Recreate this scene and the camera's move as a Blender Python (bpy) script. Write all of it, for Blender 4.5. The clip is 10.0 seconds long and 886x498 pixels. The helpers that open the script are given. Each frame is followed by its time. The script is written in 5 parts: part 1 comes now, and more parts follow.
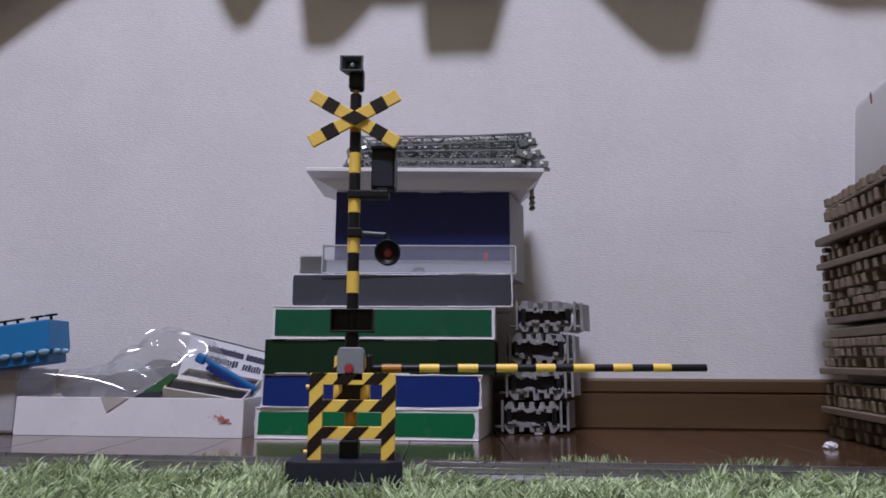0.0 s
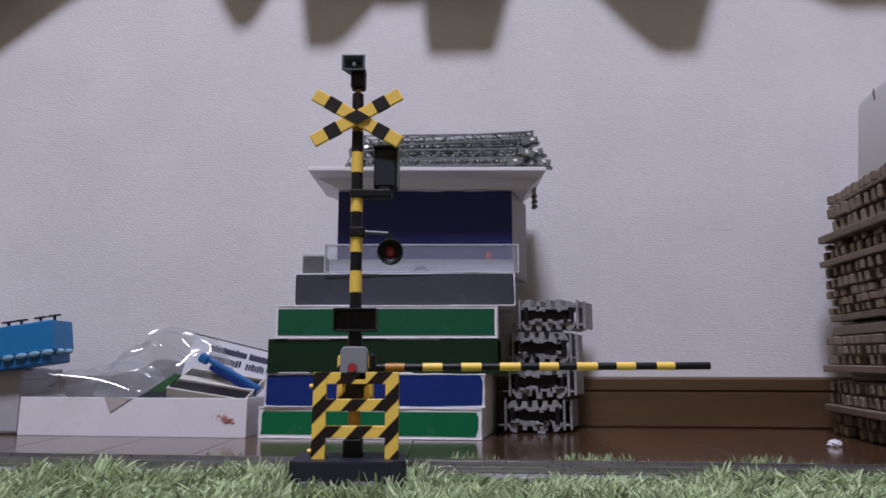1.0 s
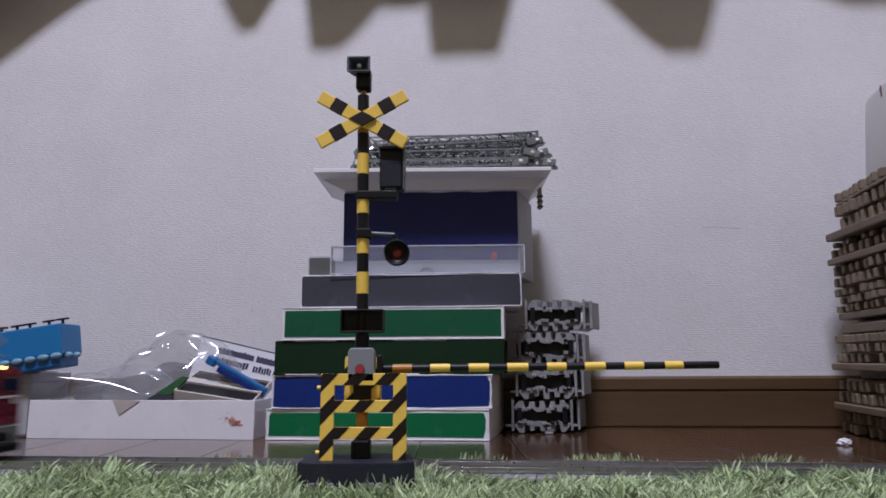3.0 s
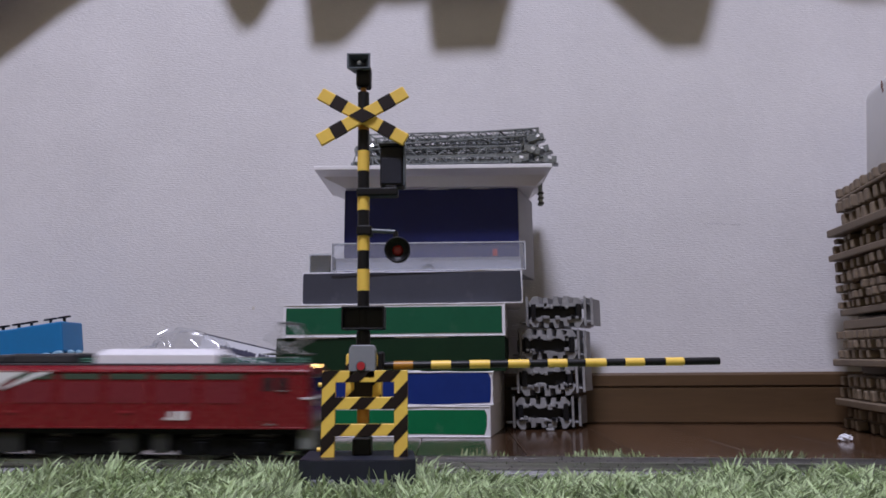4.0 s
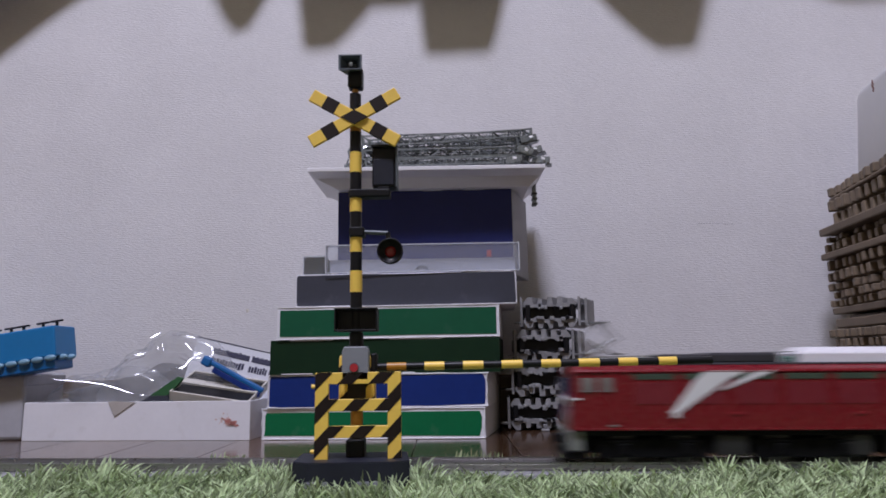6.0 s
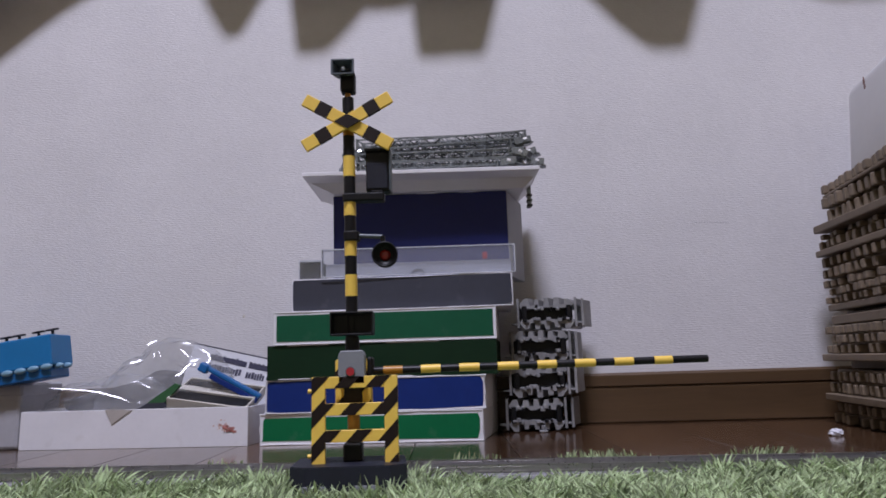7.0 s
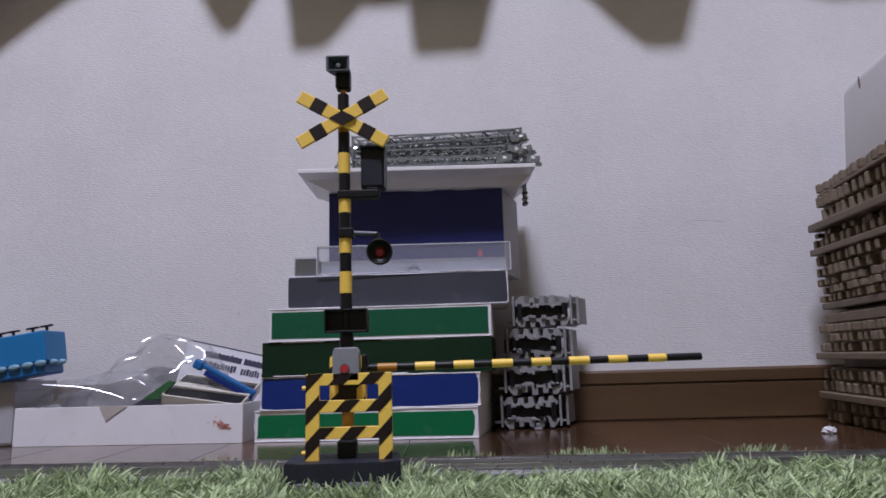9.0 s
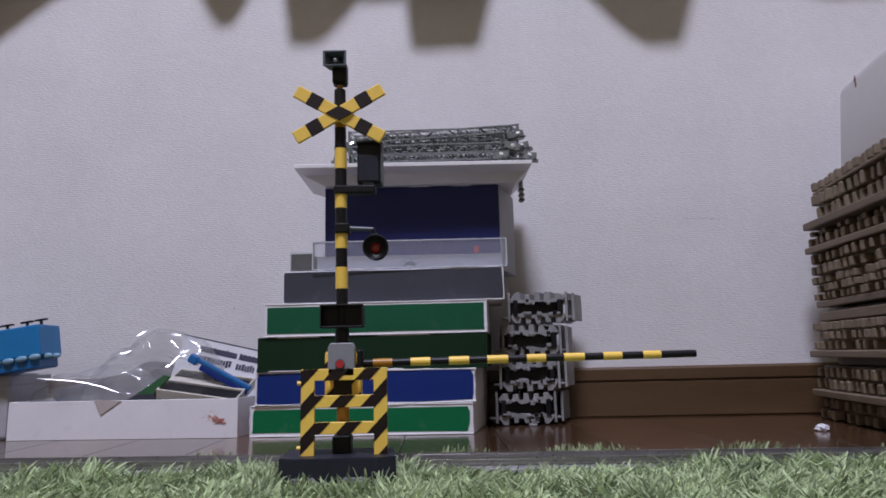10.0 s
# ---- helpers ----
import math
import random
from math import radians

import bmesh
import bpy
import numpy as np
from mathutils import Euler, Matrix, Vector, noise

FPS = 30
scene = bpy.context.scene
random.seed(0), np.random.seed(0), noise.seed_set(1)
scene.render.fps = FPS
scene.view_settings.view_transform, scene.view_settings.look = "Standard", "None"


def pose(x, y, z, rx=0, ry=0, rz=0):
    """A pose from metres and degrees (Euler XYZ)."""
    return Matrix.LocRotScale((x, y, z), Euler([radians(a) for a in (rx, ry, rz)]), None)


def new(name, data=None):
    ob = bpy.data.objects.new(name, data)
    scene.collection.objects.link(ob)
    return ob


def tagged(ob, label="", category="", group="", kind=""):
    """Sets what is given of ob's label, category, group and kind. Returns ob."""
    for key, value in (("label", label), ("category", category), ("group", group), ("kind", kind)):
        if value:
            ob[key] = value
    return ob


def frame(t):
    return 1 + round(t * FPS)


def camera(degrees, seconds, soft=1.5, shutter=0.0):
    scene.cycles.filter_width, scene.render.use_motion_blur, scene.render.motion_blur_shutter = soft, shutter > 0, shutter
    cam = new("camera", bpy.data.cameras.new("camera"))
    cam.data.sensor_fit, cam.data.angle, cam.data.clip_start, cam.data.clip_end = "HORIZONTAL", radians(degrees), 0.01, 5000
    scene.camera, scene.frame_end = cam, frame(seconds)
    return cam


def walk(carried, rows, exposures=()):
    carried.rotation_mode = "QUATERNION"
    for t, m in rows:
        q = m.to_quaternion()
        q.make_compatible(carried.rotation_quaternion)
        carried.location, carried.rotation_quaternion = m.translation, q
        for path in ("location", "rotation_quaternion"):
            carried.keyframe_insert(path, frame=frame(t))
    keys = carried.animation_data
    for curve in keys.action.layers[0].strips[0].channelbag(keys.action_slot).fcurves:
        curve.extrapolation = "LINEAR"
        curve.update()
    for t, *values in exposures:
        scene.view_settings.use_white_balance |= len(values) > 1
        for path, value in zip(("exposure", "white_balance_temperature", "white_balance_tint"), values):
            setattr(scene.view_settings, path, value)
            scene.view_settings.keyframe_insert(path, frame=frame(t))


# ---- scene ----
cam = camera(68.57, 10.0, soft=1.7, shutter=1.0)
# seconds, place in metres, turn in degrees: a camera propped low, drifting by a degree or two
PATH = [
    (0, 0.0002, -0.0001, 0.0661, 99.676, -0.206, -0.235),
    (0.5, 0.0001, 0.0001, 0.0657, 99.602, -0.266, -0.164),
    (1, -0.0000, -0.0000, 0.0660, 99.600, -0.000, -0.000),
    (1.5, -0.0003, 0.0002, 0.0659, 99.682, 0.175, 0.193),
    (2, -0.0005, 0.0002, 0.0660, 99.672, 0.251, 0.395),
    (2.5, -0.0006, 0.0001, 0.0660, 99.725, 0.287, 0.461),
    (4, -0.0004, 0.0001, 0.0658, 99.433, 0.515, 0.644),
    (4.5, -0.0005, 0.0002, 0.0660, 99.361, 0.470, 0.658),
    (5, -0.0004, 0.0003, 0.0658, 99.383, 0.479, 0.576),
    (5.5, 0.0001, 0.0003, 0.0657, 99.421, 0.591, 0.444),
    (7, 0.0016, 0.0000, 0.0655, 99.788, 1.813, 0.141),
    (7.5, 0.0018, -0.0002, 0.0656, 99.771, 1.949, 0.174),
    (8, 0.0018, 0.0000, 0.0655, 99.738, 1.820, 0.083),
    (8.5, 0.0018, -0.0000, 0.0654, 99.698, 1.718, -0.047),
    (9, 0.0023, -0.0001, 0.0654, 99.558, 1.672, -0.210),
    (9.5, 0.0021, 0.0003, 0.0652, 99.431, 1.527, -0.391),
    (10, 0.0023, -0.0001, 0.0653, 99.211, 1.390, -0.607),
]
walk(cam, [(t, pose(x, y, z, a, b, c)) for t, x, y, z, a, b, c in PATH],
     exposures=[(0, 0.0), (10, 0.0)])

# ---- light ----
world = bpy.data.worlds.new("room_air")
scene.world = world
world.use_nodes = True
world.node_tree.nodes["Background"].inputs[0].default_value = (1.0, 0.9, 0.75, 1)
world.node_tree.nodes["Background"].inputs[1].default_value = 0.006
LAMP = (-0.20, -0.60, 2.28)
lamp_data = bpy.data.lights.new("ceiling_lamp_light", "AREA")
lamp_data.shape, lamp_data.size = "DISK", 0.46
lamp_data.energy, lamp_data.color = 62, (0.765, 0.765, 0.985)
lamp_ob = new("ceiling_lamp_light", lamp_data)
lamp_ob.matrix_world = Matrix.Translation((LAMP[0], LAMP[1], LAMP[2] - 0.075))


# ---- materials ----
def mat(name, color, rough=0.5, metal=0.0, var=0.12, scale=30.0, bump=0.0, bump_scale=200.0, spec=0.5, coat=0.0,
        stretch=(1, 1, 1), rand=0.0, island=0.0, wear=0.0, wear_color=(0.6, 0.6, 0.6)):
    """A surface with variation at two scales, fine relief and optional worn spots."""
    m = bpy.data.materials.new(name)
    m.use_nodes = True
    nt = m.node_tree
    N, L = nt.nodes, nt.links
    b = N["Principled BSDF"]
    b.inputs["Roughness"].default_value = rough
    b.inputs["Metallic"].default_value = metal
    b.inputs["Specular IOR Level"].default_value = spec
    b.inputs["Coat Weight"].default_value = coat
    b.inputs["Coat Roughness"].default_value = 0.15
    tc = N.new("ShaderNodeTexCoord")
    mp = N.new("ShaderNodeMapping")
    mp.inputs["Scale"].default_value = stretch
    L.new(tc.outputs["Object"], mp.inputs[0])

    def noise_tex(s, detail=4.0):
        n = N.new("ShaderNodeTexNoise")
        n.inputs["Scale"].default_value = s
        n.inputs["Detail"].default_value = detail
        L.new(mp.outputs[0], n.inputs["Vector"])
        return n

    def math_node(op, a, c):
        q = N.new("ShaderNodeMath")
        q.operation = op
        for i, v in enumerate((a, c)):
            if isinstance(v, (int, float)):
                q.inputs[i].default_value = v
            else:
                L.new(v, q.inputs[i])
        return q.outputs[0]
    n1, n2 = noise_tex(scale), noise_tex(scale * 9, 2.0)
    both = math_node("ADD", math_node("MULTIPLY", n1.outputs[0], 0.65), math_node("MULTIPLY", n2.outputs[0], 0.35))
    if rand:
        oi = N.new("ShaderNodeObjectInfo")
        both = math_node("ADD", both, math_node("MULTIPLY", math_node("SUBTRACT", oi.outputs["Random"], 0.5), rand))
    if island:
        ge = N.new("ShaderNodeNewGeometry")
        both = math_node("ADD", both, math_node("MULTIPLY", math_node("SUBTRACT", ge.outputs["Random Per Island"], 0.5), island))
    ramp = N.new("ShaderNodeValToRGB")
    ramp.color_ramp.elements[0].position, ramp.color_ramp.elements[1].position = 0.25, 0.75
    ramp.color_ramp.elements[0].color = (*[c * (1 - var) for c in color], 1)
    ramp.color_ramp.elements[1].color = (*[min(1, c * (1 + var)) for c in color], 1)
    L.new(both, ramp.inputs[0])
    out = ramp.outputs[0]
    if wear:
        w = noise_tex(scale * 2.3, 6.0)
        wr = N.new("ShaderNodeValToRGB")
        wr.color_ramp.elements[0].position, wr.color_ramp.elements[1].position = 0.62, 0.70
        L.new(w.outputs[0], wr.inputs[0])
        mx = N.new("ShaderNodeMix")
        mx.data_type = "RGBA"
        L.new(math_node("MULTIPLY", wr.outputs[0], wear), mx.inputs["Factor"])
        L.new(out, mx.inputs["A"])
        mx.inputs["B"].default_value = (*wear_color, 1)
        out = mx.outputs["Result"]
    L.new(out, b.inputs["Base Color"])
    rr = math_node("ADD", math_node("MULTIPLY", n2.outputs[0], 0.16), rough - 0.08)
    L.new(rr, b.inputs["Roughness"])
    if bump:
        bn = N.new("ShaderNodeBump")
        bn.inputs["Strength"].default_value = bump
        bn.inputs["Distance"].default_value = 0.0006
        n3 = noise_tex(bump_scale, 3.0)
        L.new(n3.outputs[0], bn.inputs["Height"])
        L.new(bn.outputs[0], b.inputs["Normal"])
    return m


def film(name, tint=(1, 1, 1), milk=0.0, gloss=0.10, rough=0.06, ior=1.35):
    """Thin clear plastic: see-through, with a sheen and a little milkiness."""
    m = bpy.data.materials.new(name)
    m.use_nodes = True
    N, L = m.node_tree.nodes, m.node_tree.links
    N.remove(N["Principled BSDF"])
    tr, gl, df = N.new("ShaderNodeBsdfTransparent"), N.new("ShaderNodeBsdfGlossy"), N.new("ShaderNodeBsdfDiffuse")
    tr.inputs[0].default_value = (*tint, 1)
    gl.inputs["Roughness"].default_value = rough
    df.inputs[0].default_value = (0.7, 0.71, 0.74, 1)
    nz = N.new("ShaderNodeTexNoise")
    nz.inputs["Scale"].default_value = 40
    ml = N.new("ShaderNodeMath")
    ml.operation = "MULTIPLY"
    ml.inputs[1].default_value = milk * 2
    L.new(nz.outputs[0], ml.inputs[0])
    m1, m2 = N.new("ShaderNodeMixShader"), N.new("ShaderNodeMixShader")
    L.new(ml.outputs[0], m1.inputs[0])
    L.new(tr.outputs[0], m1.inputs[1])
    L.new(df.outputs[0], m1.inputs[2])
    fr = N.new("ShaderNodeFresnel")
    fr.inputs[0].default_value = ior
    ad = N.new("ShaderNodeMath")
    ad.operation = "ADD"
    ad.use_clamp = True
    ad.inputs[1].default_value = gloss
    L.new(fr.outputs[0], ad.inputs[0])
    L.new(ad.outputs[0], m2.inputs[0])
    L.new(m1.outputs[0], m2.inputs[1])
    L.new(gl.outputs[0], m2.inputs[2])
    L.new(m2.outputs[0], N["Material Output"].inputs[0])
    return m




def woven_paper():
    """Wallpaper embossed like a coarse cloth: broken horizontal ribs."""
    m = mat("wallpaper", (0.70, 0.69, 0.70), 0.88, var=0.07, scale=11, spec=0.15)
    N, L = m.node_tree.nodes, m.node_tree.links
    tc = N.new("ShaderNodeTexCoord")
    wave = N.new("ShaderNodeTexWave")
    wave.wave_type, wave.bands_direction = "BANDS", "Z"
    for k, v in (("Scale", 142), ("Distortion", 2.4), ("Detail", 2), ("Detail Scale", 4.0)):
        wave.inputs[k].default_value = v
    L.new(tc.outputs["Object"], wave.inputs["Vector"])

    def field(size, detail):
        mp = N.new("ShaderNodeMapping")
        mp.inputs["Scale"].default_value = size
        L.new(tc.outputs["Object"], mp.inputs[0])
        nz = N.new("ShaderNodeTexNoise")
        nz.inputs["Scale"].default_value = 1.0
        nz.inputs["Detail"].default_value = detail
        L.new(mp.outputs[0], nz.inputs["Vector"])
        return nz.outputs[0]
    # the ribs fade in and out in patches, crossed by finer threads
    patch = N.new("ShaderNodeMapRange")
    patch.inputs["From Min"].default_value, patch.inputs["From Max"].default_value = 0.42, 0.68
    patch.inputs["To Min"].default_value, patch.inputs["To Max"].default_value = 0.02, 0.22
    L.new(field((38, 38, 60), 3.0), patch.inputs["Value"])
    ribs = N.new("ShaderNodeMath")
    ribs.operation = "MULTIPLY"
    L.new(wave.outputs["Fac"], ribs.inputs[0])
    L.new(patch.outputs[0], ribs.inputs[1])
    mul = N.new("ShaderNodeMath")
    mul.operation = "ADD"
    L.new(ribs.outputs[0], mul.inputs[0])
    L.new(field((240, 240, 640), 2.5), mul.inputs[1])
    bp = N.new("ShaderNodeBump")
    bp.inputs["Strength"].default_value = 1.0
    bp.inputs["Distance"].default_value = 0.00046
    L.new(mul.outputs[0], bp.inputs["Height"])
    L.new(bp.outputs[0], N["Principled BSDF"].inputs["Normal"])
    return m


def let_through(m, share):
    """Makes a thin plastic surface pass on part of the light that falls on its far side."""
    N, L = m.node_tree.nodes, m.node_tree.links
    b = N["Principled BSDF"]
    tl, mix = N.new("ShaderNodeBsdfTranslucent"), N.new("ShaderNodeMixShader")
    L.new(b.inputs["Base Color"].links[0].from_socket, tl.inputs[0])
    mix.inputs[0].default_value = share
    L.new(b.outputs[0], mix.inputs[1])
    L.new(tl.outputs[0], mix.inputs[2])
    L.new(mix.outputs[0], N["Material Output"].inputs[0])


wallpaper = woven_paper()
bounce_beige = mat("bounce_beige", (0.40, 0.35, 0.22), 0.85, var=0.05, scale=6, bump=0.3, bump_scale=150)
ceiling_paint = mat("ceiling_paint", (0.58, 0.53, 0.38), 0.9, var=0.04, scale=5)
floor_wood = mat("floor_wood", (0.085, 0.045, 0.024), 0.16, var=0.35, scale=7, stretch=(6, 0.8, 1), rand=0.5, coat=0.3, bump=0.05, bump_scale=60)
base_wood = mat("base_wood", (0.094, 0.055, 0.027), 0.42, var=0.25, scale=9, stretch=(0.5, 4, 6), bump=0.1, bump_scale=80)
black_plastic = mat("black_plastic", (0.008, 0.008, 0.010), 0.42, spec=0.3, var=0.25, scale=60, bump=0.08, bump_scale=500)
navy_plastic = mat("navy_plastic", (0.018, 0.020, 0.032), 0.45, spec=0.35, var=0.25, scale=50, bump=0.1, bump_scale=400)
yellow_plastic = mat("yellow_plastic", (0.99, 0.645, 0.115), 0.42, var=0.08, scale=60, bump=0.06, bump_scale=500)
amber_plastic = mat("amber_plastic", (0.42, 0.19, 0.02), 0.42, var=0.1, scale=60)
stripe_brown = mat("stripe_brown", (0.016, 0.009, 0.008), 0.5, spec=0.3, var=0.3, scale=60)
grey_plastic = mat("grey_plastic", (0.24, 0.25, 0.28), 0.45, var=0.1, scale=60, bump=0.06, bump_scale=400)
horn_grey = mat("horn_grey", (0.10, 0.12, 0.14), 0.4, var=0.1, scale=60)
red_lens = mat("red_lens", (0.26, 0.012, 0.012), 0.25, var=0.15, scale=90, coat=0.4)
red_button = mat("red_button", (0.45, 0.03, 0.04), 0.35, var=0.1, scale=90)
white_card = mat("white_card", (0.79, 0.79, 0.83), 0.6, var=0.05, scale=25, bump=0.1, bump_scale=300, wear=0.15, wear_color=(0.5, 0.48, 0.46))
curtain_grey = mat("curtain_grey", (0.42, 0.40, 0.36), 0.5, var=0.1, scale=80)
wrap_grey = mat("wrap_grey", (0.13, 0.13, 0.14), 0.6, var=0.35, scale=40, bump=0.3, bump_scale=120)
pale_plastic = mat("pale_plastic", (0.62, 0.64, 0.68), 0.25, var=0.15, scale=60)
mid_card = mat("mid_card", (0.42, 0.42, 0.45), 0.7, var=0.12, scale=18, bump=0.1, bump_scale=300)
grey_card = mat("grey_card", (0.36, 0.36, 0.39), 0.65, var=0.1, scale=25, bump=0.1, bump_scale=300, wear=0.3, wear_color=(0.5, 0.48, 0.46))
deep_green_print = mat("deep_green_print", (0.009, 0.098, 0.048), 0.38, spec=0.3, var=0.12, scale=25, wear=0.1, wear_color=(0.12, 0.2, 0.15))
card_green = mat("card_green", (0.030, 0.120, 0.042), 0.6, var=0.2, scale=40)
worn_white = mat("worn_white", (0.84, 0.84, 0.86), 0.6, var=0.08, scale=60)
pale_stain = mat("pale_stain", (0.62, 0.43, 0.36), 0.7, var=0.3, scale=300)
green_print = mat("green_print", (0.004, 0.150, 0.055), 0.38, spec=0.3, var=0.12, scale=25, wear=0.12, wear_color=(0.2, 0.3, 0.22))
dark_green_print = mat("dark_green_print", (0.005, 0.026, 0.010), 0.5, spec=0.25, var=0.2, scale=25)
blue_print = mat("blue_print", (0.009, 0.030, 0.180), 0.4, spec=0.3, var=0.12, scale=25)
navy_print = mat("navy_print", (0.014, 0.020, 0.115), 0.42, spec=0.3, var=0.15, scale=22)
slate_print = mat("slate_print", (0.050, 0.053, 0.070), 0.55, spec=0.3, var=0.14, scale=25, wear=0.2, wear_color=(0.13, 0.13, 0.15))
clear_plastic = film("clear_plastic", (0.93, 0.95, 0.98), 0.12, 0.02, 0.10, 1.25)
bag_film = film("bag_film", (0.94, 0.945, 0.95), 0.12, 0.05, 0.16, 1.001)
eq_dark = mat("eq_dark", (0.018, 0.018, 0.018), 0.6, var=0.3, scale=80)
glint_film = film("glint_film", (0.95, 0.95, 0.97), 0.04, 0.42, 0.30, 1.001)
tub_plastic = mat("tub_plastic", (0.60, 0.60, 0.61), 0.5, var=0.06, scale=14)
white_plastic = mat("white_plastic", (0.76, 0.75, 0.77), 0.4, var=0.04, scale=20)
silver_plastic = mat("silver_plastic", (0.20, 0.22, 0.225), 0.3, metal=0.45, var=0.7, scale=120, island=1.2)
glint_silver = mat("glint_silver", (0.85, 0.86, 0.87), 0.25, metal=0.25, var=0.2, scale=120)
stack_grey = mat("stack_grey", (0.27, 0.27, 0.275), 0.5, var=0.4, scale=40, rand=0.2)
brown_plastic = mat("brown_plastic", (0.185, 0.142, 0.098), 0.55, var=0.2, scale=40, rand=0.35, bump=0.1, bump_scale=300)
sky_plastic = mat("sky_plastic", (0.012, 0.185, 0.45), 0.35, var=0.08, scale=30)
pale_blue_plastic = mat("pale_blue_plastic", (0.20, 0.37, 0.50), 0.4, var=0.1, scale=50)
beige_plastic = mat("beige_plastic", (0.62, 0.59, 0.53), 0.5, var=0.08, scale=30)
paper = mat("paper", (0.74, 0.75, 0.80), 0.7, var=0.04, scale=20)
ink = mat("ink", (0.05, 0.05, 0.09), 0.6, var=0.3, scale=400)
tube_blue = mat("tube_blue", (0.010, 0.125, 0.36), 0.35, var=0.12, scale=40)
flap_paper = mat("flap_paper", (0.46, 0.43, 0.40), 0.75, var=0.1, scale=60)
red_stain = mat("red_stain", (0.46, 0.19, 0.17), 0.6, var=0.6, scale=200)
brown_stain = mat("brown_stain", (0.22, 0.12, 0.10), 0.7, var=0.4, scale=200)
turf_green = mat("turf_green", (0.440, 0.535, 0.315), 0.85, var=0.48, scale=45, island=0.80, spec=0.08)
let_through(turf_green, 0.35)
turf_backing = mat("turf_backing", (0.07, 0.10, 0.05), 0.9, var=0.3, scale=60, bump=0.4, bump_scale=300)
ballast_grey = mat("ballast_grey", (0.25, 0.25, 0.265), 0.8, var=0.2, scale=300, bump=0.4, bump_scale=900)
rail_metal = mat("rail_metal", (0.42, 0.41, 0.40), 0.3, metal=1.0, var=0.2, scale=60)
wheel_metal = mat("wheel_metal", (0.10, 0.10, 0.10), 0.4, metal=0.8, var=0.2, scale=60)
sleeper_brown = mat("sleeper_brown", (0.19, 0.185, 0.185), 0.7, var=0.3, scale=80, rand=0.3)
loco_red = mat("loco_red", (0.178, 0.004, 0.012), 0.28, var=0.06, scale=40, coat=0.35)
# paler red puts the reflections on the louvre grilles into their colour
sheen_red = mat("sheen_red", (0.225, 0.030, 0.042), 0.30, var=0.08, scale=60, spec=0.5)
rear_glass = mat("rear_glass", (0.20, 0.19, 0.18), 0.25, var=0.4, scale=160)
loco_panel = mat("loco_panel", (0.245, 0.014, 0.025), 0.30, var=0.1, scale=60)
loco_white = mat("loco_white", (0.75, 0.74, 0.76), 0.35, var=0.04, scale=40)
loco_black = mat("loco_black", (0.004, 0.004, 0.005), 0.6, spec=0.15, var=0.3, scale=80)
loco_grey = mat("loco_grey", (0.17, 0.18, 0.17), 0.5, var=0.15, scale=80)
roof_dark = mat("roof_dark", (0.035, 0.035, 0.042), 0.45, var=0.2, scale=60)
roof_cover = mat("roof_cover", (0.80, 0.79, 0.84), 0.28, coat=0.8, var=0.05, scale=40)
insulator_green = mat("insulator_green", (0.05, 0.17, 0.12), 0.3, var=0.15, scale=90)
grille = mat("grille", (0.05, 0.07, 0.05), 0.5, var=0.3, scale=200)
cab_glass = mat("cab_glass", (0.02, 0.02, 0.025), 0.08, var=0.1, scale=40)
panto_grey = mat("panto_grey", (0.30, 0.30, 0.30), 0.4, metal=0.5, var=0.2, scale=90)
cloth = mat("cloth", (0.45, 0.40, 0.34), 0.9, var=0.1, scale=30, bump=0.3, bump_scale=300)
lamp_glow = bpy.data.materials.new("lamp_glow")
lamp_glow.use_nodes = True
lamp_glow.node_tree.nodes["Principled BSDF"].inputs["Emission Color"].default_value = (0.92, 0.92, 1, 1)
lamp_glow.node_tree.nodes["Principled BSDF"].inputs["Emission Strength"].default_value = 3.0
bulb_glow = bpy.data.materials.new("bulb_glow")
bulb_glow.use_nodes = True
bulb_glow.node_tree.nodes["Principled BSDF"].inputs["Emission Color"].default_value = (1.0, 0.62, 0.22, 1)
bulb_glow.node_tree.nodes["Principled BSDF"].inputs["Emission Strength"].default_value = 7.0


# ---- shaping helpers ----
def part(name, bm, material, parent=None, label=""):
    me = bpy.data.meshes.new(name)
    bm.normal_update()
    bm.to_mesh(me)
    bm.free()
    me.materials.append(material)
    ob = new(name, me)
    ob.parent = parent
    if label:
        ob["label"] = label
    return ob


def thing(name, m, label, category, group="", kind=""):
    ob = new(name)
    ob.empty_display_size = 0.01
    ob.matrix_world = m
    return tagged(ob, label, category, group, kind)


def cuboid(bm, a, b, bevel=0.0, seg=2, m=None):
    """An axis-aligned block from corner a to corner b, its edges rounded."""
    t = bmesh.new()
    bmesh.ops.create_cube(t, size=1)
    for v in t.verts:
        v.co = Vector(((a[0] + b[0]) / 2 + v.co.x * (b[0] - a[0]), (a[1] + b[1]) / 2 + v.co.y * (b[1] - a[1]),
                       (a[2] + b[2]) / 2 + v.co.z * (b[2] - a[2])))
    if bevel:
        bmesh.ops.bevel(t, geom=list(t.edges), offset=bevel, segments=seg, affect="EDGES", profile=0.5)
    return merge(bm, t, m)


def merge(bm, t, m=None):
    if m is not None:
        bmesh.ops.transform(t, matrix=m, verts=list(t.verts))
    me = bpy.data.meshes.new("tmp")
    t.to_mesh(me)
    t.free()
    bm.from_mesh(me)
    bpy.data.meshes.remove(me)
    return bm


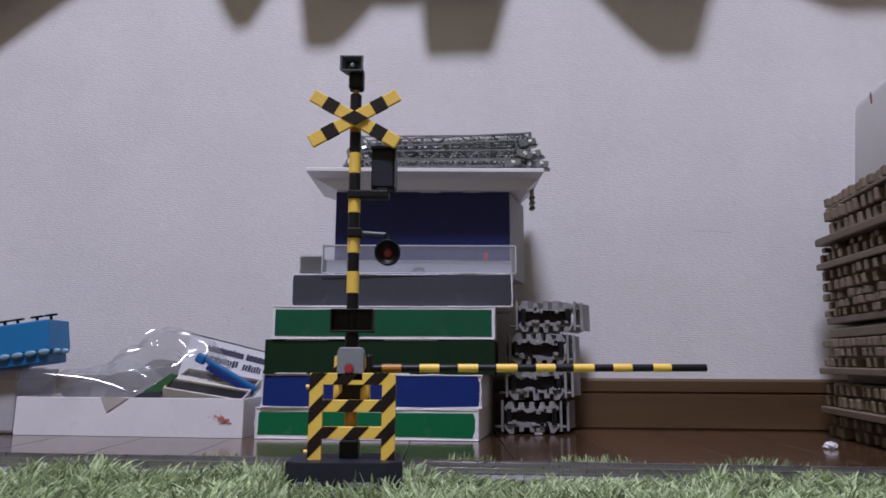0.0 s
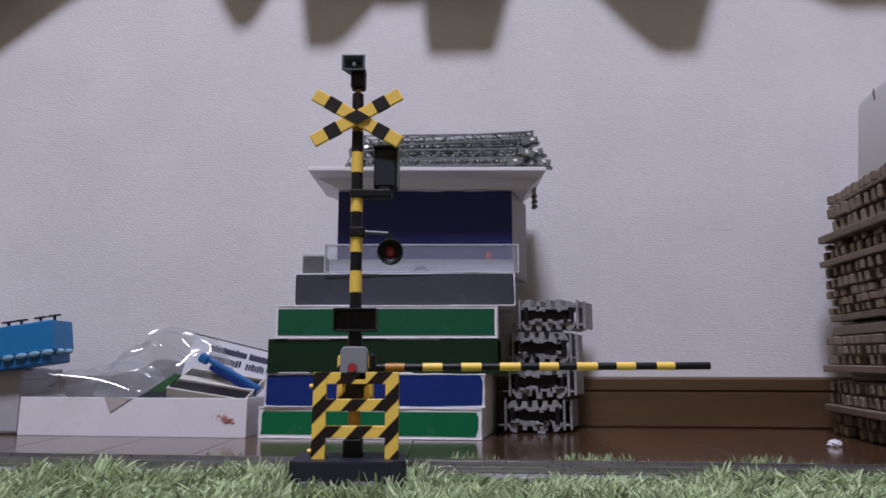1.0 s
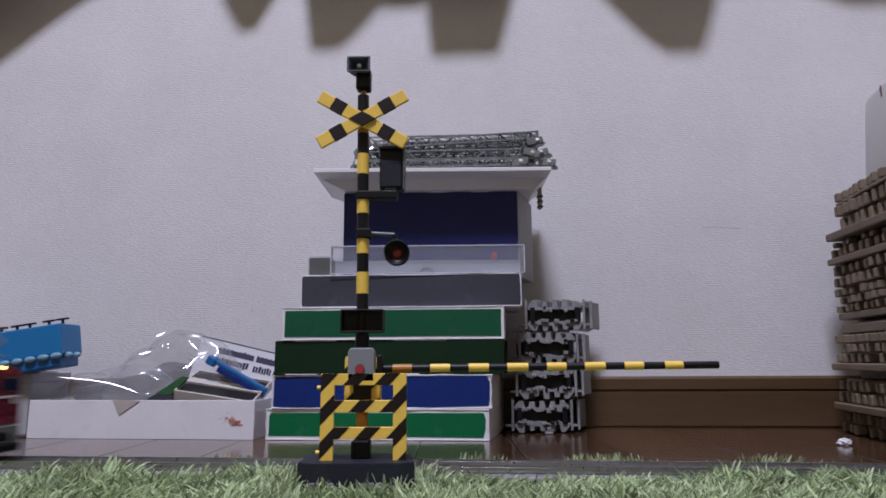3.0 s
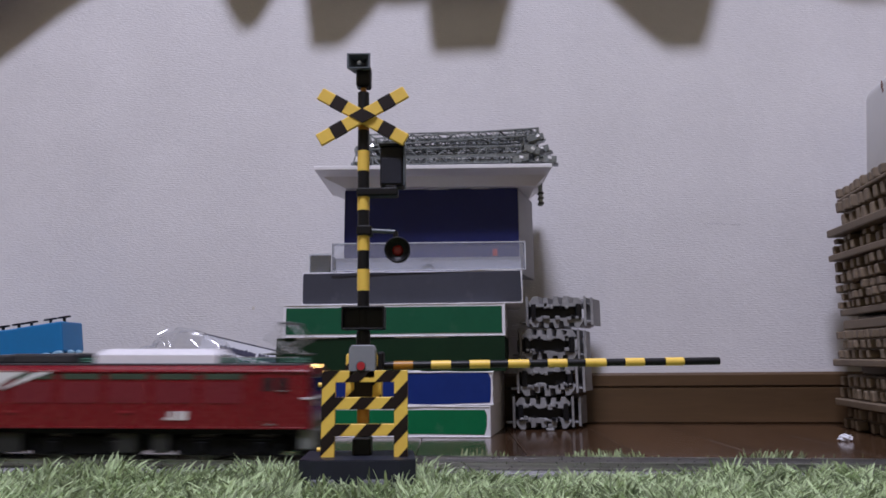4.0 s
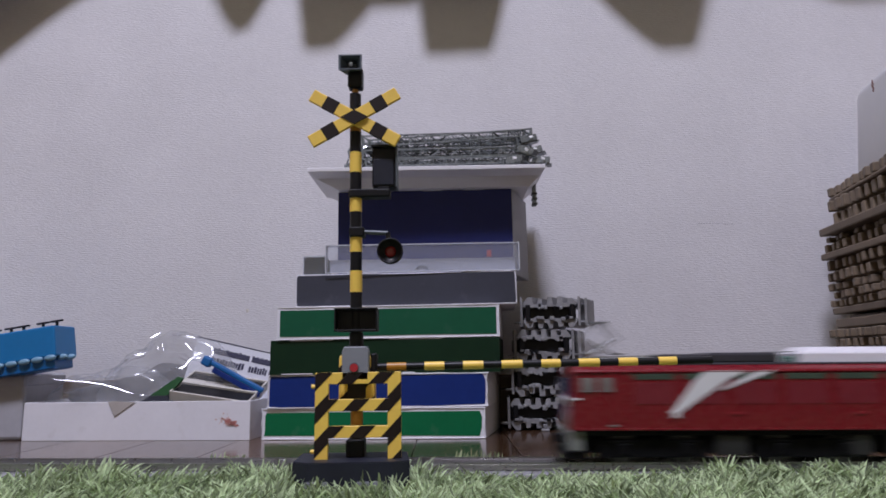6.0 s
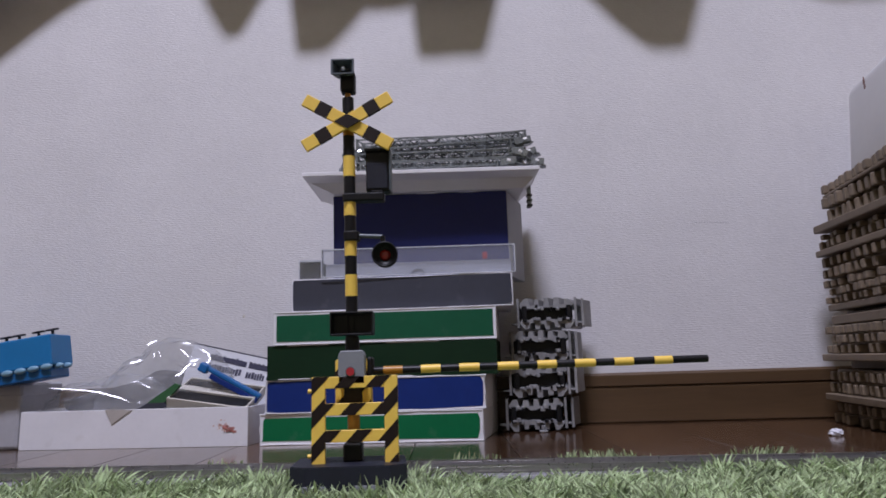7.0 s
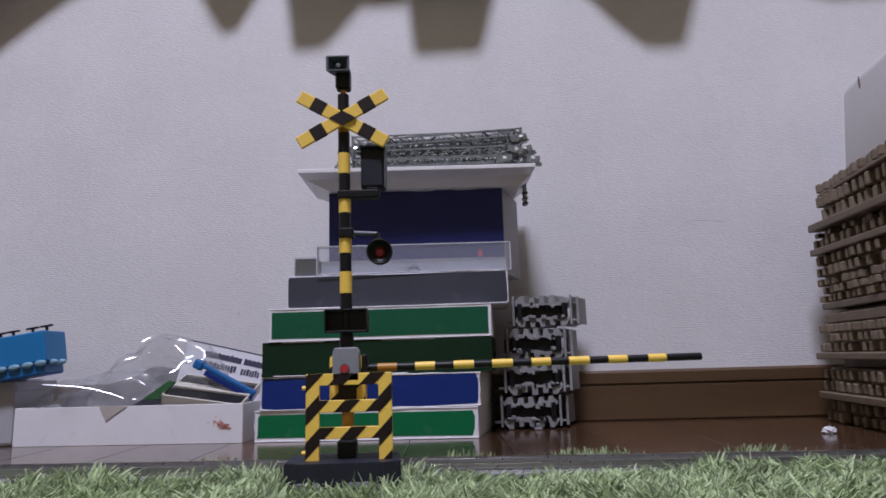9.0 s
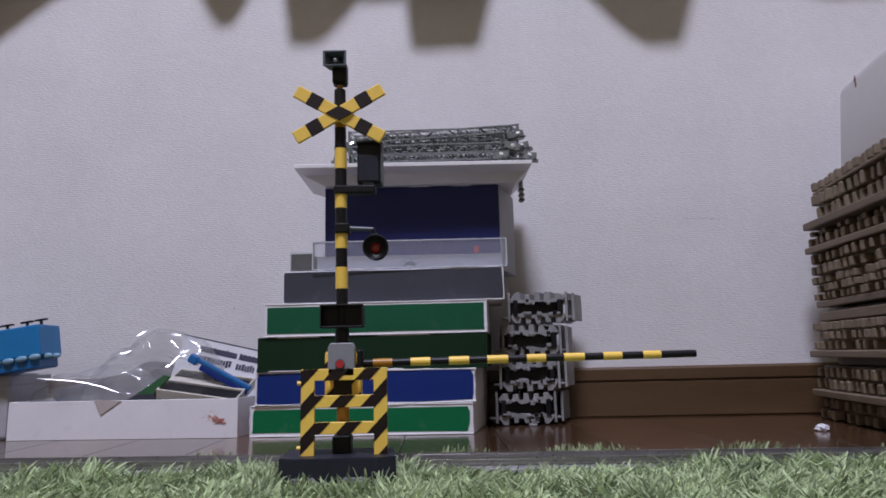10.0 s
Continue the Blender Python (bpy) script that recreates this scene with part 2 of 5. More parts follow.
def rod(bm, p, q, r, seg=12, r2=None, smooth=True):
    """A round bar from p to q."""
    p, q = Vector(p), Vector(q)
    t = bmesh.new()
    bmesh.ops.create_cone(t, cap_ends=True, segments=seg, radius1=r, radius2=r if r2 is None else r2, depth=(q - p).length)
    if smooth:
        for f in t.faces:
            f.smooth = len(f.verts) == 4
        for e in t.edges:
            e.smooth = not any(len(f.verts) > 4 for f in e.link_faces)
    return merge(bm, t, Matrix.Translation((p + q) / 2) @ (q - p).to_track_quat("Z", "Y").to_matrix().to_4x4())


def prism(bm, outline, y0, y1, bevel=0.0):
    """An outline in x and z, given thickness from y0 to y1."""
    t = bmesh.new()
    f = t.faces.new([t.verts.new((x, y0, z)) for x, z in outline])
    r = bmesh.ops.extrude_face_region(t, geom=[f])
    bmesh.ops.translate(t, vec=(0, y1 - y0, 0), verts=[v for v in r["geom"] if isinstance(v, bmesh.types.BMVert)])
    bmesh.ops.recalc_face_normals(t, faces=t.faces)
    if bevel:
        bmesh.ops.bevel(t, geom=list(t.edges), offset=bevel, segments=1, affect="EDGES")
    return merge(bm, t)


def block(name, a, b, material, parent=None, bevel=0.0004, label="", seg=1, m=None):
    return part(name, cuboid(bmesh.new(), a, b, bevel, seg, m), material, parent, label)


def bar(name, p, q, r, material, parent=None, seg=12, label="", r2=None):
    return part(name, rod(bmesh.new(), p, q, r, seg, r2), material, parent, label)


# ---- the room ----
WALL, WALL_TURN = 0.676, -4.5
WALL_POSE = pose(0, WALL, 0, 0, 0, WALL_TURN)   # the papered wall stands a little askew
wall_north = tagged(block("wall_north", (-1.85, 0, 0), (1.85, 0.1, 2.4), wallpaper, bevel=0), "pale lavender-white wall papered with a woven rib", "wall", kind="structure")
wall_north.matrix_world = WALL_POSE


def wall_marks():
    """A fine crease and a faint spot in the wallpaper."""
    pts = [(0.2614, 0.1978), (0.2749, 0.1979), (0.2884, 0.1967), (0.2990, 0.1959)]
    bm = bmesh.new()
    for (a, b), (c, d) in zip(pts, pts[1:]):
        rod(bm, (a, 0, b), (c, 0, d), 0.00022, 5)
    part("crease", bm, grey_card, wall_north)
    bm = bmesh.new()
    bmesh.ops.create_icosphere(bm, subdivisions=2, radius=0.0016, matrix=pose(-0.2108, 0, 0.1191) @ Matrix.Diagonal((1, 0.12, 1.3, 1)))
    part("spot", bm, beige_plastic, wall_north)


wall_marks()
# unseen surfaces close the room; the walls' beige warms the bounced light
tagged(block("wall_south", (-1.7, -2.3, 0), (1.7, -2.2, 2.4), bounce_beige, bevel=0), "unseen plain wall behind, beige to warm the bounced light", "wall", kind="structure")
tagged(block("wall_west", (-1.8, -2.3, 0), (-1.7, 0.95, 2.4), bounce_beige, bevel=0), "unseen plain wall beside, beige to warm the bounced light", "wall", kind="structure")
tagged(block("wall_east", (1.7, -2.3, 0), (1.8, 0.95, 2.4), bounce_beige, bevel=0), "unseen plain wall beside, beige to warm the bounced light", "wall", kind="structure")
tagged(block("ceiling", (-1.8, -2.3, 2.4), (1.8, 0.95, 2.5), ceiling_paint, bevel=0), "unseen plain ceiling closing the room", "ceiling", kind="structure")
floor = tagged(block("floor", (-1.8, -2.3, -0.1), (1.8, 0.95, -0.004), floor_wood, bevel=0), "glossy dark brown wooden floor of narrow boards", "floor", kind="structure")


def baseboard():
    prof = [(0, 0.0), (-0.0055, 0.0), (-0.0055, 0.0011), (-0.0075, 0.0015), (-0.0075, 0.0334), (-0.0050, 0.0342), (-0.0050, 0.0352), (-0.0075, 0.0362), (-0.0075, 0.0462), (-0.0055, 0.0485), (0, 0.0485)]
    for i, (x0, x1) in enumerate(((-1.7, -0.42), (-0.4195, 0.62), (0.6205, 1.7))):
        bm = bmesh.new()
        a = [bm.verts.new((x0, y, z)) for y, z in prof]
        b = [bm.verts.new((x1, y, z)) for y, z in prof]
        n = len(prof)
        for k in range(n):
            bm.faces.new((a[k], a[(k + 1) % n], b[(k + 1) % n], b[k]))
        bm.faces.new(a), bm.faces.new(b[::-1])
        bmesh.ops.recalc_face_normals(bm, faces=bm.faces)
        board = part("baseboard", bm, base_wood)
        board.matrix_world = WALL_POSE
        tagged(board, "brown wood-grain skirting board with a groove near its top", "baseboard", kind="structure")


baseboard()


def ceiling_lamp():
    t = thing("ceiling_lamp", pose(LAMP[0], LAMP[1], 2.4), "round white ceiling lamp, switched on", "lamp")
    bar("lamp_base", (0, 0, -0.03), (0, 0, 0), 0.12, white_plastic, t, 32)
    bar("diffuser", (0, 0, -0.105), (0, 0, -0.03), 0.20, lamp_glow, t, 40, "glowing round diffuser", 0.23)


ceiling_lamp()


def hang_shade_cloth():
    """Unseen cloth added on a high rail; its lobed hem shades the wallpaper."""
    t = thing("shade_cloth", WALL_POSE @ pose(0, -CLOTH_GAP, 0), "unseen dull olive cloth on a rail, its lobed hem added to shade the wall", "cloth")
    bar("rail", (-0.9, 0, 0.62), (0.9, 0, 0.62), 0.004, grey_plastic, t)
    for x in (-0.7, 0, 0.7):
        bar("bracket", (x, 0, 0.62), (x, CLOTH_GAP, 0.62), 0.003, grey_plastic, t)
    lobes = HEM
    bm = bmesh.new()
    rows = []
    for x, z in lobes:
        rows.append((bm.verts.new((x, 0, z)), bm.verts.new((x, 0, 0.62))))
    for (a, b), (c, d) in zip(rows, rows[1:]):
        bm.faces.new((a, c, d, b))
    r = bmesh.ops.extrude_face_region(bm, geom=list(bm.faces))
    bmesh.ops.translate(bm, vec=(0, 0.001, 0), verts=[v for v in r["geom"] if isinstance(v, bmesh.types.BMVert)])
    bmesh.ops.recalc_face_normals(bm, faces=bm.faces)
    part("cloth", bm, cloth, t)


def hem(shade):
    """The hem that casts a given outline of shade from the lamp on to the wall."""
    lamp = WALL_POSE.inverted() @ Vector((LAMP[0], LAMP[1], LAMP[2] - 0.075))
    k = CLOTH_GAP / (-lamp.y - CLOTH_GAP)
    return [((x + k * lamp.x) / (1 + k), (z - 0.003 + k * lamp.z) / (1 + k)) for x, z in shade]


CLOTH_GAP = 0.045
# lobes of shade: where the left edge begins and is down, where the right edge leaves the bottom and is up again, lowest height
LOBES = [(-1.4413, -1.222, -0.6082, -0.3754, 0.3722), (-0.2808, -0.239, -0.2243, -0.181, 0.4431), (-0.1671, -0.1552, -0.1238, -0.0358, 0.4151), (-0.099, -0.0692, -0.0255, -0.0204, 0.4614), (-0.0267, -0.0172, 0.0555, 0.0844, 0.4007), (0.1382, 0.2397, 0.2745, 0.3064, 0.3921), (0.3453, 0.4322, 0.5117, 0.6552, 0.4361)]
SHADE_TOP, SHADE_FALL = 0.5003, 0.0519


def shade_height(x):
    top = SHADE_TOP - SHADE_FALL * max(-0.5, min(0.5, x))
    low = top
    for a, b, c, d, bottom in LOBES:
        if a < x < d:
            f = min(1.0, (x - a) / (b - a), (d - x) / (d - c))
            f = 0.6 * f + 0.4 * f * f * (3 - 2 * f)
            low = min(low, top + (bottom - top) * f)
    return low


HEM = hem([(x, shade_height(x)) for x in [-0.90 + 0.004 * k for k in range(451)]])
hang_shade_cloth()


# ---- artificial turf and track ----
TRACK_Y, RAIL_Z, SKEW, FALL = 0.3308, 0.0166, math.radians(1.72), 0.009   # straight, running a little nearer and lower towards +x


def arc(s, off=0.0):
    """The place s metres along the track, off metres beyond its middle line, and the heading in degrees."""
    return s * math.cos(SKEW) + off * math.sin(SKEW), TRACK_Y - s * math.sin(SKEW) + off * math.cos(SKEW), -math.degrees(SKEW)


def fall(x):
    """How far the rails have dropped at x; they run level beyond the mat."""
    return FALL * max(-0.45, min(0.45, x))


def off_track(x, y):
    return (y - TRACK_Y) * math.cos(SKEW) + x * math.sin(SKEW)


def turf():
    t = thing("turf_mat", pose(0, 0, 0), "pale green artificial turf mat on the wooden floor", "turf mat")
    bm = bmesh.new()
    n = 48
    cols = []
    for k in range(n + 1):
        x, y, _ = arc(-0.60 + 1.04 * k / n, 0.021 + 0.003 * math.sin(k * 1.7))
        cols.append([bm.verts.new(p) for p in ((x, -0.10, 0), (x, y, 0), (x, y, 0.0073), (x, -0.10, 0.0073))])
    for a, b in zip(cols, cols[1:]):
        for k in range(4):
            bm.faces.new((a[k], a[(k + 1) % 4], b[(k + 1) % 4], b[k]))
    bm.faces.new(cols[0]), bm.faces.new(cols[-1][::-1])
    bmesh.ops.recalc_face_normals(bm, faces=bm.faces)
    part("backing", bm, turf_backing, t)
    rng = random.Random(4)
    verts, faces = [], []

    def blade(x, y, h, lean, wide=1.0):
        a = rng.uniform(0, 2 * math.pi)
        # neighbours lean the same way, in tufts
        la = 7.0 * noise.noise((x * 45, y * 45, 7.1)) + rng.gauss(0, 0.9)
        w = rng.uniform(0.00028, 0.00078) * wide
        sx, sy = math.cos(a) * w, math.sin(a) * w
        lx, ly = math.cos(la) * lean, math.sin(la) * lean
        curl = rng.uniform(0.15, 0.65)
        i = len(verts)
        for k, (s, ww) in enumerate(((0, 0.8), (0.35, 1.0), (0.65, 0.90), (0.88, 0.60), (1.0, 0.15))):
            cz = 0.0068 + h * (s - curl * s ** 3 * min(1, lean / 0.007))
            cx, cy = x + lx * s ** 1.6, y + ly * s ** 1.6
            verts.append((cx - sx * ww, cy - sy * ww, cz))
            verts.append((cx + sx * ww, cy + sy * ww, cz))
            if k:
                j = i + 2 * k
                faces.append((j - 2, j - 1, j + 1, j))
    for _ in range(125000):
        x, y = rng.uniform(-0.36, 0.36), rng.uniform(0.150, 0.3165)
        o = off_track(x, y)
        if (-0.0625 < x < -0.014 and 0.2655 < y < 0.297) or o > -0.0235:
            continue
        c = noise.noise((x * 22, y * 22, 0.3)) + 0.7 * noise.noise((x * 70, y * 70, 2.3))
        edge = (1.18 if x > 0.115 or x < -0.075 else 1.0) if o > -0.042 else 1.0
        blade(x, y, rng.uniform(0.0075, 0.0148) * (1 + 0.30 * c) * edge * (1.22 if -0.07 < x < -0.006 and y > 0.243 else 1.0), rng.uniform(0.004, 0.012))
    for _ in range(3000):
        s = rng.uniform(-0.36, 0.36)
        x, y, _h = arc(s, rng.uniform(0.0175, 0.0260))
        c = noise.noise((x * 9, 5.3, 0))
        p = 1.0 if (-0.128 < x < -0.106 or 0.000 < x < 0.027 or 0.060 < x < 0.100 or 0.148 < x < 0.176) else 0.10 + max(0, c) * 0.5
        if rng.random() < p:
            blade(x, y, rng.uniform(0.0085, 0.0128) * (1.0 if p == 1.0 else 0.76), rng.uniform(0.001, 0.005), 0.9)
    me = bpy.data.meshes.new("grass")
    me.from_pydata(verts, [], faces)
    me.materials.append(turf_green)
    for f in me.polygons:
        f.use_smooth = True
    g = new("grass", me)
    g.parent = t
    tagged(g, "dense curled plastic grass blades", kind="stuff")


turf()


def swept(prof, s0, s1, n, z):
    """A profile of (offset, height) carried along the track."""
    bm = bmesh.new()
    last = None
    for k in range(n + 1):
        ring = []
        for off, h in prof:
            x, y, _ = arc(s0 + (s1 - s0) * k / n, off)
            ring.append(bm.verts.new((x, y, z + h - fall(x))))
        if last:
            for i in range(len(prof)):
                bm.faces.new((last[i], last[(i + 1) % len(prof)], ring[(i + 1) % len(prof)], ring[i]))
        else:
            bm.faces.new(ring)
        last = ring
    bm.faces.new(last[::-1])
    bmesh.ops.recalc_face_normals(bm, faces=bm.faces)
    return bm


def track():
    z = RAIL_Z - 0.0107
    t = thing("railway_track", pose(0, 0, 0), "model railway track with grey ballast bed and metal rails", "track")
    part("ballast_bed", swept([(-0.0285, -0.0085), (-0.0285, 0), (-0.0205, 0.0069), (0.0120, 0.0069), (0.0160, 0), (0.0160, -0.0085)], -1.05, 1.15, 88, z), ballast_grey, t)
    for c in (-0.00875, 0.00875):
        prof = [(c - 0.0012, 0.0074), (c - 0.0012, 0.0079), (c - 0.0003, 0.0081), (c - 0.0003, 0.0097), (c - 0.0005, 0.0099), (c - 0.0005, 0.0107),
                (c + 0.0005, 0.0107), (c + 0.0005, 0.0099), (c + 0.0003, 0.0097), (c + 0.0003, 0.0081), (c + 0.0012, 0.0079), (c + 0.0012, 0.0074)]
        part("rail", swept(prof, -1.05, 1.15, 88, z), rail_metal, t, "shiny metal rail")
    me = None
    for k in range(127):
        x, y, h = arc(-0.40 + k * 0.0066)
        if me is None:
            ob = part("sleeper", cuboid(bmesh.new(), (-0.0014, -0.0150, 0.0058), (0.0014, 0.0112, 0.0071), 0.0003, 1), sleeper_brown, t)
            me = ob.data
        else:
            ob = new("sleeper", me)
            ob.parent = t
        ob.matrix_basis = pose(x, y, z - fall(x), 0, 0, h)


track()


# ---- the level crossing signal ----
def clip(poly, fn):
    """The part of a convex outline where fn is positive."""
    out = []
    for i, p in enumerate(poly):
        q = poly[(i + 1) % len(poly)]
        a, b = fn(p), fn(q)
        if a >= 0:
            out.append(p)
        if (a >= 0) != (b >= 0):
            f = a / (a - b)
            out.append((p[0] + (q[0] - p[0]) * f, p[1] + (q[1] - p[1]) * f))
    return out


def crossing():
    ox, oy, oz = -0.0380, 0.284, 0.0105
    t = thing("crossing_signal", pose(ox, oy, oz), "yellow and black striped toy level crossing signal with lowered boom", "crossing signal")
    X, Y, Z = (lambda v: v - ox), (lambda v: v - oy), (lambda v: v - oz)
    # base plate with cut corners
    bm = bmesh.new()
    x0, x1, y0, y1, c = X(-0.0616), X(-0.0147), Y(0.267), Y(0.2955), 0.0065
    plan = [(x0 + c, y0), (x1 - c, y0), (x1, y0 + c * 0.5), (x1 - 0.0024, y1), (x0 - 0.0014, y1), (x0, y0 + c * 0.5)]
    f = bm.faces.new([bm.verts.new((x, y, 0)) for x, y in plan])
    r = bmesh.ops.extrude_face_region(bm, geom=[f])
    bmesh.ops.translate(bm, vec=(0, 0, Z(0.0257)), verts=[v for v in r["geom"] if isinstance(v, bmesh.types.BMVert)])
    bmesh.ops.recalc_face_normals(bm, faces=bm.faces)
    bmesh.ops.bevel(bm, geom=list(bm.edges), offset=0.00035, segments=2, affect="EDGES")
    base = part("base", bm, navy_plastic, t, "dark navy plastic base with cut corners")
    for i, (a, w) in enumerate(((-0.0560, 0.0022), (-0.0532, 0.0016), (-0.0490, 0.0024), (-0.0352, 0.0022), (-0.0322, 0.0018), (-0.0292, 0.0026))):
        block("raised_mark", (X(a), y0 - 0.0003, Z(0.0162)), (X(a) + w, y0 + 0.0002, Z(0.0184)), grey_plastic, base, 0.0001)
    block("post_socket", (X(-0.0418), Y(0.280), Z(0.0252)), (X(-0.0340), Y(0.288), Z(0.0330)), black_plastic, t, 0.0008)
    # striped pole
    lean = (-0.0392 + 0.0376) / (0.187 - 0.027)

    def px(z):
        return X(-0.0376 + (z - 0.027) * lean)
    bands = [(0.0330, 0.0385, stripe_brown), (0.0385, 0.0455, amber_plastic), (0.0455, 0.0717, black_plastic), (0.0717, 0.0947, black_plastic), (0.0947, 0.1042, yellow_plastic),
             (0.1042, 0.1125, black_plastic), (0.1125, 0.1191, yellow_plastic), (0.1191, 0.1307, black_plastic), (0.1307, 0.1369, yellow_plastic),
             (0.1369, 0.1488, black_plastic), (0.1488, 0.1583, yellow_plastic), (0.1583, 0.168, black_plastic), (0.168, 0.1715, amber_plastic), (0.1715, 0.1863, black_plastic)]
    for i, (a, b, m) in enumerate(bands):
        bar("pole_band", (px(a), 0, Z(a)), (px(b), 0, Z(b) - 0.00003), 0.00262 + (0.00012 if m is yellow_plastic else 0), m, t, 20)
    bar("neck", (px(0.186), 0, Z(0.1863)), (px(0.188), 0, Z(0.1885)), 0.0014, amber_plastic, t)
    # loudspeaker
    bm = cuboid(bmesh.new(), (X(-0.0425), -0.003, Z(0.1888)), (X(-0.0357), 0.0035, Z(0.1991)), 0.0012, 2)
    spk = part("speaker_body", bm, black_plastic, t)
    bm = bmesh.new()
    hx0, hx1, hz0, hz1 = X(-0.0461), X(-0.0354), Z(0.1957), Z(0.2029)
    cx, cz = (hx0 + hx1) / 2, (hz0 + hz1) / 2
    rings = []
    for yy, k in ((0.003, 0.55), (-0.0065, 1.0), (-0.0065, 0.84), (-0.001, 0.42)):
        rings.append([bm.verts.new((cx + (a - cx) * k, yy, cz + (b - cz) * k)) for a, b in ((hx0, hz0), (hx1, hz0), (hx1, hz1), (hx0, hz1))])
    for r0, r1 in zip(rings, rings[1:]):
        for k in range(4):
            bm.faces.new((r0[k], r0[(k + 1) % 4], r1[(k + 1) % 4], r1[k]))
    bm.faces.new(rings[0]), bm.faces.new(rings[-1][::-1])
    bmesh.ops.recalc_face_normals(bm, faces=bm.faces)
    horn = part("horn", bm, horn_grey, t, "dark grey square loudspeaker horn")
    bm = bmesh.new()
    bmesh.ops.create_icosphere(bm, subdivisions=2, radius=0.0011, matrix=Matrix.Translation((cx, -0.0042, cz)))
    part("horn_tip", bm, pale_plastic, horn)
    # crossed boards
    xc, zc = X(-0.0388), Z(0.1731)
    for s in (1, -1):
        ang = math.radians(30) * s
        m = pose(xc, Y(0.2795) - (0.0009 if s > 0 else 0), zc, 0, -math.degrees(ang), 0)
        bm = cuboid(bmesh.new(), (-0.0226, -0.0008, -0.0030), (0.0226, 0.0008, 0.0030), 0.0004, 1, m)
        board = part("crossed_board", bm, yellow_plastic, t, "yellow and black crossed board")
        for a, b in ((-0.0157, -0.0093), (0.0093, 0.0157)):
            bm = cuboid(bmesh.new(), (a, -0.00095, -0.00305), (b, 0.0008, 0.00305), 0.0001, 1, m)
            part("stripe", bm, stripe_brown, board)
        if s > 0:
            w = 0.0030
            u = w / math.sin(abs(ang)), w / math.cos(abs(ang))
            bm = prism(bmesh.new(), [(xc - u[0], zc), (xc, zc - u[1]), (xc + u[0], zc), (xc, zc + u[1])], Y(0.27745), Y(0.2785))
            part("centre_diamond", bm, stripe_brown, board)
    # direction box, seen from behind
    sb = block("direction_box", (X(-0.0312), -0.0015, Z(0.1416)), (X(-0.0206), 0.006, Z(0.1605)), black_plastic, t, 0.0005)
    block("box_rim", (X(-0.0206), -0.0030, Z(0.1414)), (X(-0.0199), 0.006, Z(0.1607)), horn_grey, sb, 0.0002)
    block("box_hood", (X(-0.0316), -0.0035, Z(0.1599)), (X(-0.0206), 0.006, Z(0.161)), black_plastic, sb, 0.0002)
    block("box_face", (X(-0.0308), -0.0019, Z(0.1427)), (X(-0.0215), -0.0014, Z(0.1546)), navy_plastic, sb, 0.0002)
    block("box_bracket", (X(-0.0416), -0.0034, Z(0.1369)), (X(-0.0230), 0.0030, Z(0.1406)), black_plastic, t, 0.0006)
    block("box_stem", (X(-0.0290), -0.002, Z(0.1398)), (X(-0.0235), 0.002, Z(0.1419)), black_plastic, t, 0.0004)
    # red lamp on its arm
    block("lamp_clamp", (X(-0.0412), -0.0036, Z(0.1191)), (X(-0.0345), 0.0032, Z(0.1235)), black_plastic, t, 0.0006)
    bar("lamp_arm", (X(-0.0350), -0.001, Z(0.1214)), (X(-0.0243), -0.001, Z(0.1207)), 0.0010, horn_grey, t)
    bar("lamp_stalk", (X(-0.0243), -0.001, Z(0.1209)), (X(-0.0238), -0.001, Z(0.1173)), 0.0011, black_plastic, t)
    lc = (X(-0.0231), Z(0.1123))
    bm = bmesh.new()
    pr = [(0.0, 0.003), (0.0040, 0.003), (0.0055, 0.0), (0.0057, -0.0045), (0.0052, -0.0048), (0.0046, -0.0020), (0.0026, -0.0012), (0.0, -0.0012)]
    last = None
    for k in range(29):
        a = 2 * math.pi * k / 28
        ring = [bm.verts.new((lc[0] + r * math.cos(a), y, lc[1] + r * math.sin(a))) for r, y in pr]
        if last:
            for i in range(len(pr) - 1):
                fa = bm.faces.new((last[i], last[i + 1], ring[i + 1], ring[i]))
                fa.smooth = True
        last = ring
    bmesh.ops.remove_doubles(bm, verts=bm.verts, dist=1e-6)
    bmesh.ops.recalc_face_normals(bm, faces=bm.faces)
    lamp = part("lamp_hood", bm, black_plastic, t, "round black lamp hood")
    bm = bmesh.new()
    bmesh.ops.create_uvsphere(bm, u_segments=20, v_segments=10, radius=0.0025, matrix=pose(lc[0], -0.0012, lc[1]) @ Matrix.Diagonal((1, 0.45, 1, 1)))
    for fa in bm.faces:
        fa.smooth = True
    part("lens", bm, red_lens, lamp, "unlit dark red lens")
    # hollow box round the pole
    lb = (X(-0.0468), X(-0.0285), Z(0.0776), Z(0.0875))
    hollow = block("hollow_box", (lb[0], -0.002, lb[2]), (lb[1], 0.003, lb[3]), black_plastic, t, 0.0004)
    for a, b in (((lb[0], -0.0065, lb[2]), (lb[0] + 0.0007, -0.002, lb[3])), ((lb[1] - 0.0007, -0.0065, lb[2]), (lb[1], -0.002, lb[3])),
                 ((lb[0], -0.0065, lb[3] - 0.0007), (lb[1], -0.002, lb[3])), ((lb[0], -0.0065, lb[2]), (lb[1], -0.002, lb[2] + 0.0007))):
        block("rim", a, b, black_plastic, hollow, 0.0002)
    bar("pole_sleeve", (px(0.072), 0, Z(0.0712)), (px(0.078), 0, Z(0.077)), 0.0031, black_plastic, t, 16)
    # gate machine: yellow housing and grey control box
    gm = block("gate_machine", (X(-0.0452), -0.0030, Z(0.0462)), (X(-0.0298), 0.0040, Z(0.0678)), yellow_plastic, t, 0.0012, seg=2)
